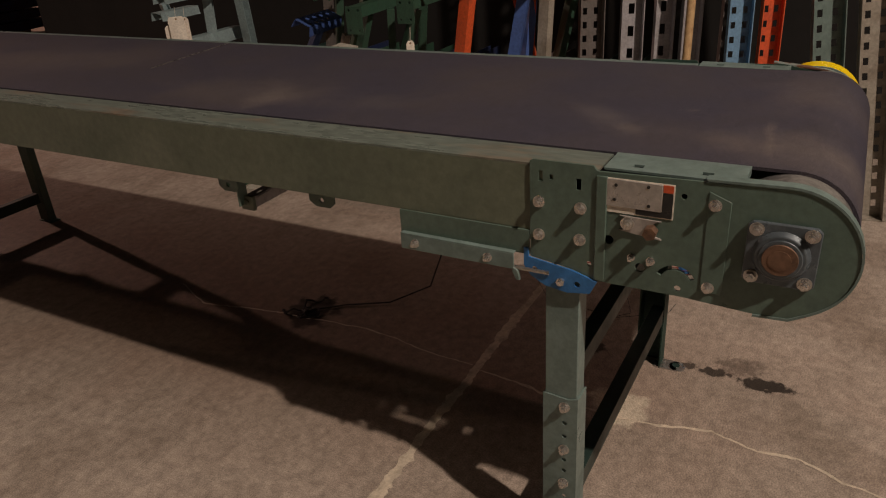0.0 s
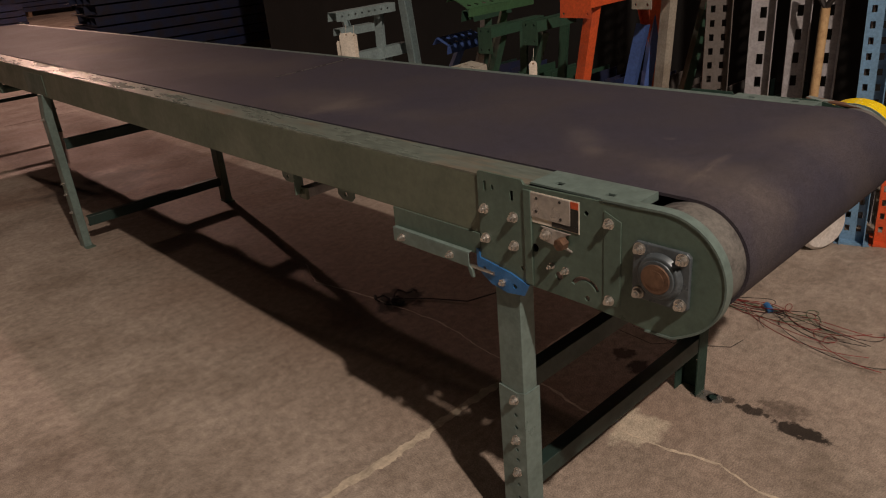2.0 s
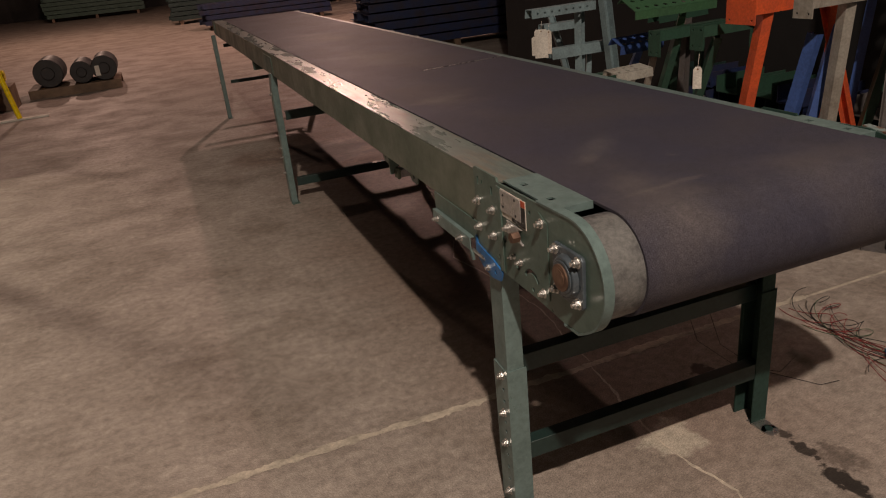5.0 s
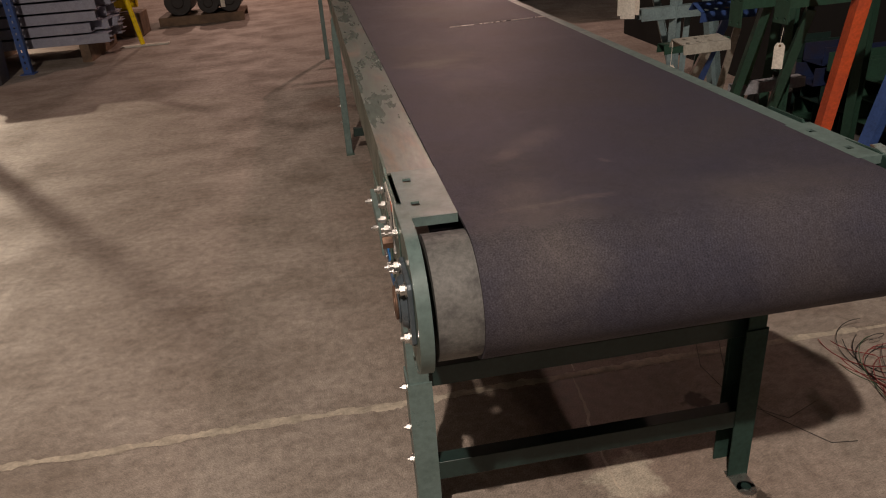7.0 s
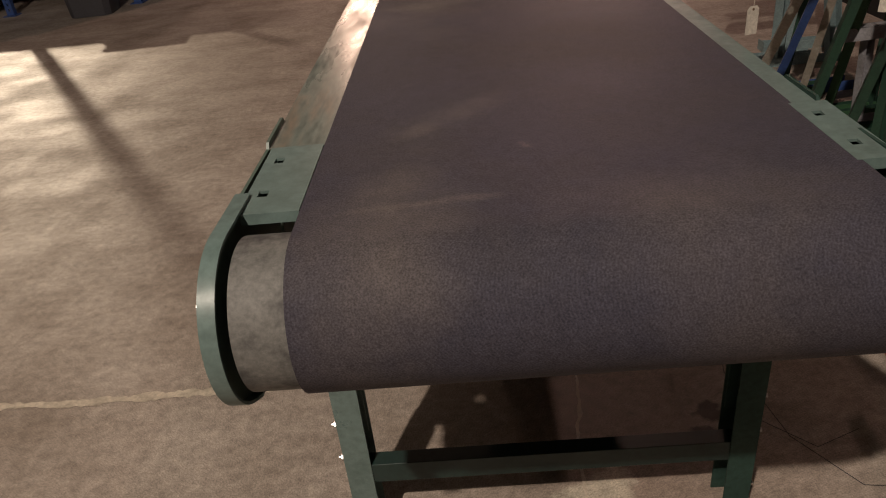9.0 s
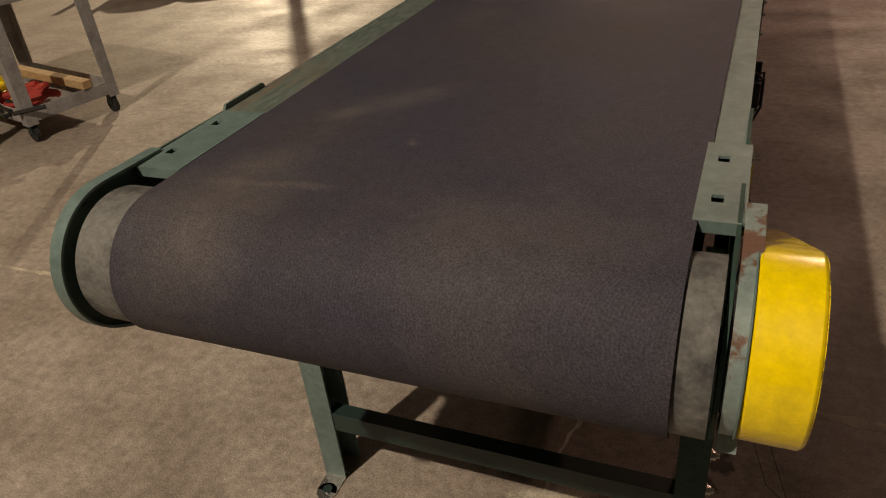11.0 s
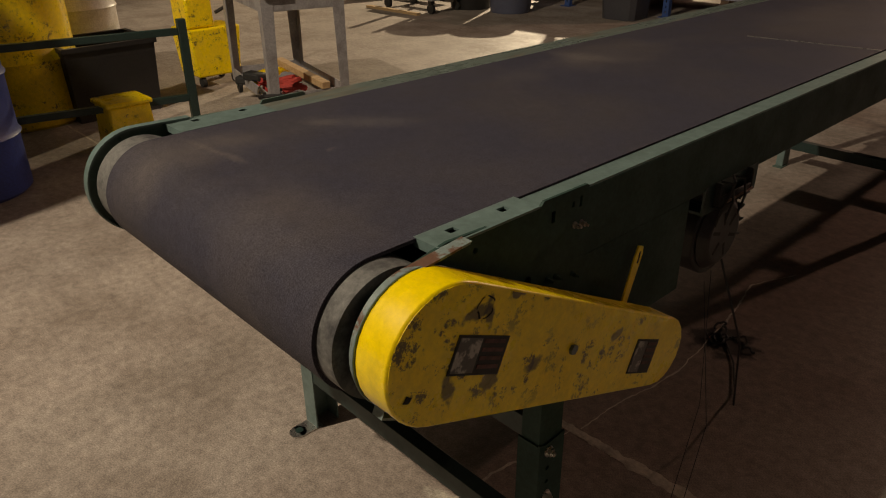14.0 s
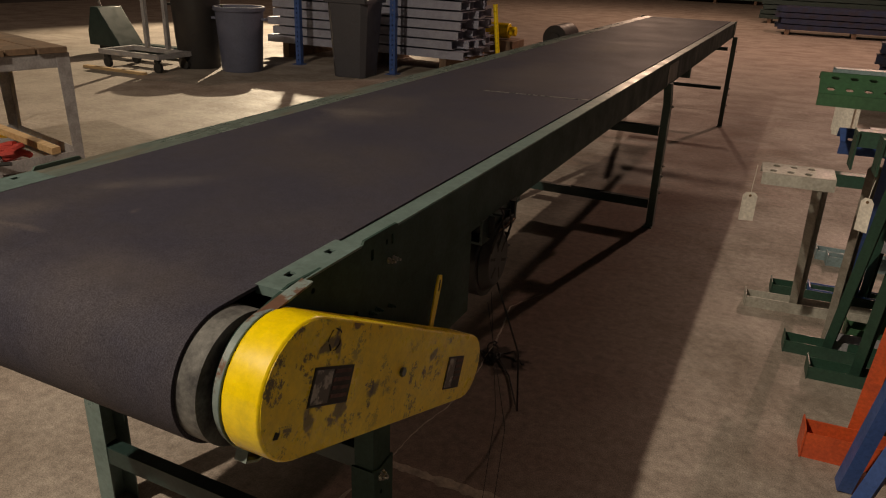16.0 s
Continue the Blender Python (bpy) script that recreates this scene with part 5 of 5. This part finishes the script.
def open_box(a, b, h, t):
    """An open box with a turned-out rim, in one skin."""
    vs = []
    for z, g in ((0, -0.02), (h - 0.03, 0), (h - 0.03, 0.015), (h, 0.015), (h, -t), (t, -t - 0.02)):
        vs += [(x * (a + g), y * (b + g), z) for x, y in ((-1, -1), (1, -1), (1, 1), (-1, 1))]
    fs = [(3, 2, 1, 0), (20, 21, 22, 23)]
    for s in range(5):
        fs += [(s * 4 + i, s * 4 + (i + 1) % 4, s * 4 + 4 + (i + 1) % 4, s * 4 + 4 + i) for i in range(4)]
    return Geo().add(vs, fs)


crate = thing("storage_crate", "black plastic crate in shadow behind the railing", "crate", at=(-3.85, 1.22, 0))
part("shell", open_box(0.25, 0.30, 0.5, 0.015), plastic_black, crate)
for y in (-0.302, 0.302):
    part("handle", Geo().box(-0.07, 0.07, y - 0.012, y + 0.012, 0.36, 0.385), rubber, crate, "", 0.004)
mop = thing("mop_bucket", "yellow plastic mop bucket with wringer and black handle", "mop bucket", at=(-4.1, 2.15, 0))
part("bucket", Geo().prism([(-0.18, 0.08), (0.18, 0.08), (0.22, 0.45), (-0.22, 0.45)], "x", -0.16, 0.16), yellow, mop, "", 0.015)
part("wringer", Geo().box(-0.13, 0.13, -0.2, 0.02, 0.45, 0.68), yellow, mop, "", 0.02)
part("handle", Geo().tube([(0.1, 0.05, 0.55), (0.12, 0.16, 0.6), (0.12, 0.22, 0.72), (0.12, 0.2, 0.95)], 0.014, 8), plastic_black, mop)
for x in (-0.12, 0.12):
    for y in (-0.14, 0.14):
        part("caster", Geo().cyl((x, y - 0.015, 0.04), (x, y + 0.015, 0.04), 0.04, 16), rubber, mop)

# yellow pipe stand, orange pump and black machine parts on the far floor
ob = thing("pipe_stand", "yellow steel pipe stand with a pale flat base", "pipe stand", at=(-2.25, 8.77, 0))
part("post", Geo().cyl((0, 0, 0.02), (-0.12, 0.05, 0.85), 0.03, 20), yellow, ob)
part("base", Geo().box(-0.25, 0.32, -0.05, 0.05, 0, 0.02), white, ob, "pale flat base bar", 0.003)
ob = thing("hydraulic_pump", "orange-yellow hydraulic pump resting on dark timbers", "pump", at=(-2.75, 9.9, 0))
part("skid", Geo().box(-0.35, 0.35, -0.25, 0.25, 0, 0.3), dark_wood, ob, "", 0.01)
part("barrel", Geo().cyl((-0.3, 0, 0.42), (0.2, 0, 0.42), 0.11, 28).cyl((0.2, 0, 0.42), (0.3, 0, 0.42), 0.07, 20), yellow, ob, "", 0.01)
ob = thing("machine_parts", "black rollers and machine parts on a low pallet", "machine parts", at=(-1.72, 10.8, 0))
part("pallet", Geo().box(-0.6, 0.6, -0.4, 0.4, 0.09, 0.12).box(-0.6, 0.6, -0.4, -0.3, 0, 0.09).box(-0.6, 0.6, 0.3, 0.4, 0, 0.09), dark_wood, ob)
for x, r in ((-0.3, 0.19), (0.12, 0.15), (0.42, 0.17)):
    part("roller", Geo().cyl((x, -0.35, 0.125 + r), (x, 0.35, 0.125 + r), r, 28).cyl((x, -0.38, 0.125 + r), (x, -0.35, 0.125 + r), r * 0.45, 20), plastic_black, ob, "", 0.008)
part("tag", Geo().box(0.3, 0.36, -0.392, -0.39, 0.2, 0.34), white, ob)


# ---- loose wires and cords ----
def loops(name, label, cx, cy, spread, count, r, material, seed, height=0.03, step=0.022):
    rnd = random.Random(seed)
    g = Geo()
    for i in range(count):
        x, y = cx + rnd.uniform(-spread, spread) * 0.5, cy + rnd.uniform(-spread, spread) * 0.5
        a = rnd.uniform(0, 6.3)
        pts = []
        for k in range(40):
            a += rnd.uniform(-0.55, 0.75)
            x += step * math.cos(a) + (cx - x) * 0.03
            y += step * math.sin(a) + (cy - y) * 0.03
            pts.append((x, y, r + 0.5 * height * (1 + math.sin(k * 0.4 + i))))
        g.tube(pts, r, 5)
    return tagged(make(name, g, material), label, "wire")


def wire_loops(label, material, count, seed, r=0.0013):
    """Springy loops of thin wire spilling along the floor from one tied point."""
    rnd = random.Random(seed)
    g = Geo()
    for i in range(count):
        x0, y0, x1, y1 = 1.52 + rnd.uniform(-0.05, 0.05), 0.74 + rnd.uniform(-0.1, 0.1), 1.42 + rnd.uniform(-0.12, 0.1), 0.08 + rnd.uniform(-0.1, 0.2)
        w, p, turns, lift = rnd.uniform(0.03, 0.10), rnd.uniform(0, 6.3), rnd.uniform(1.0, 2.6), rnd.uniform(0.005, 0.045)
        pts = []
        for k in range(61):
            t = k / 60
            pinch = 0.25 + abs(t - 0.5) * 1.6
            a = p + turns * 6.283 * t
            pts.append((x0 + (x1 - x0) * t + w * pinch * math.cos(a), y0 + (y1 - y0) * t + 0.9 * w * math.sin(a), r + lift * (0.5 + 0.5 * math.sin(a * 1.3))))
        g.tube(pts, r, 5)
    return tagged(make("loose_wire", g, material), label, "wire", kind="stuff")


wire_loops("tangle of thin red wires on the floor", wire_mats[0], 6, 1)
wire_loops("tangle of thin black wires on the floor", wire_mats[1], 6, 2)
wire_loops("tangle of thin green wires on the floor", wire_mats[2], 2, 3)
tagged(make("wire_tie", Geo().cyl((1.46, 0.38, 0.012), (1.49, 0.41, 0.016), 0.012, 10), blue), "small blue connector in the wires", "connector")

jug = thing("plastic_jug", "white plastic jug lying on the floor by the rack", "jug", at=(2.2, 0.60, 0.117))
jm = Matrix.Rotation(radians(62), 4, "Z") @ Matrix.Rotation(radians(90), 4, "Y")
part("body", Geo().lathe([(0, -0.17), (0.10, -0.17), (0.115, -0.155), (0.115, 0.07), (0.10, 0.12), (0.05, 0.165), (0.022, 0.175), (0, 0.175)], 32, jm), white_plastic, jug, "dirty white plastic body")
part("cap", Geo().cyl((0, 0, 0.176), (0, 0, 0.20), 0.025, 20, None, jm), blue, jug)
part("label", Geo().lathe([(0.1155, -0.09), (0.1165, -0.09), (0.1165, 0.03), (0.1155, 0.03)], 32, jm), white, jug, "soiled pale label")

tagged(loops("power_cord", "coiled black power cord in a heap under the conveyor", 0.655, 1.597, 0.03, 4, 0.004, rubber, 4, 0.010, 0.006), kind="stuff")
cord = Geo().tube([(0.84, 1.02, 0.62), (0.9, 1.1, 0.35), (0.88, 1.2, 0.08), (0.82, 1.35, 0.008), (0.74, 1.5, 0.006), (0.66, 1.6, 0.006)], 0.003, 7)
tagged(make("power_cord", cord, rubber), "black power cord hanging from the motor to the floor", "cord")
for i, (dx, dy) in enumerate(((0.0, 0.0), (0.05, -0.06))):
    g = Geo().tube([(0.86 + dx * 0.3, 0.95 + dy, 0.6), (0.93 + dx, 0.86 + dy, 0.3), (0.95 + dx, 0.74 + dy, 0.05), (1.0 + dx, 0.6 + dy, 0.004), (1.1 + dx, 0.5 + dy * 2, 0.004), (1.22, 0.55 + dy * 3, 0.004)], 0.0009, 6)
    tagged(make("loose_wire", g, wire_mats[1]), "thin black wire hanging from the motor", "wire")
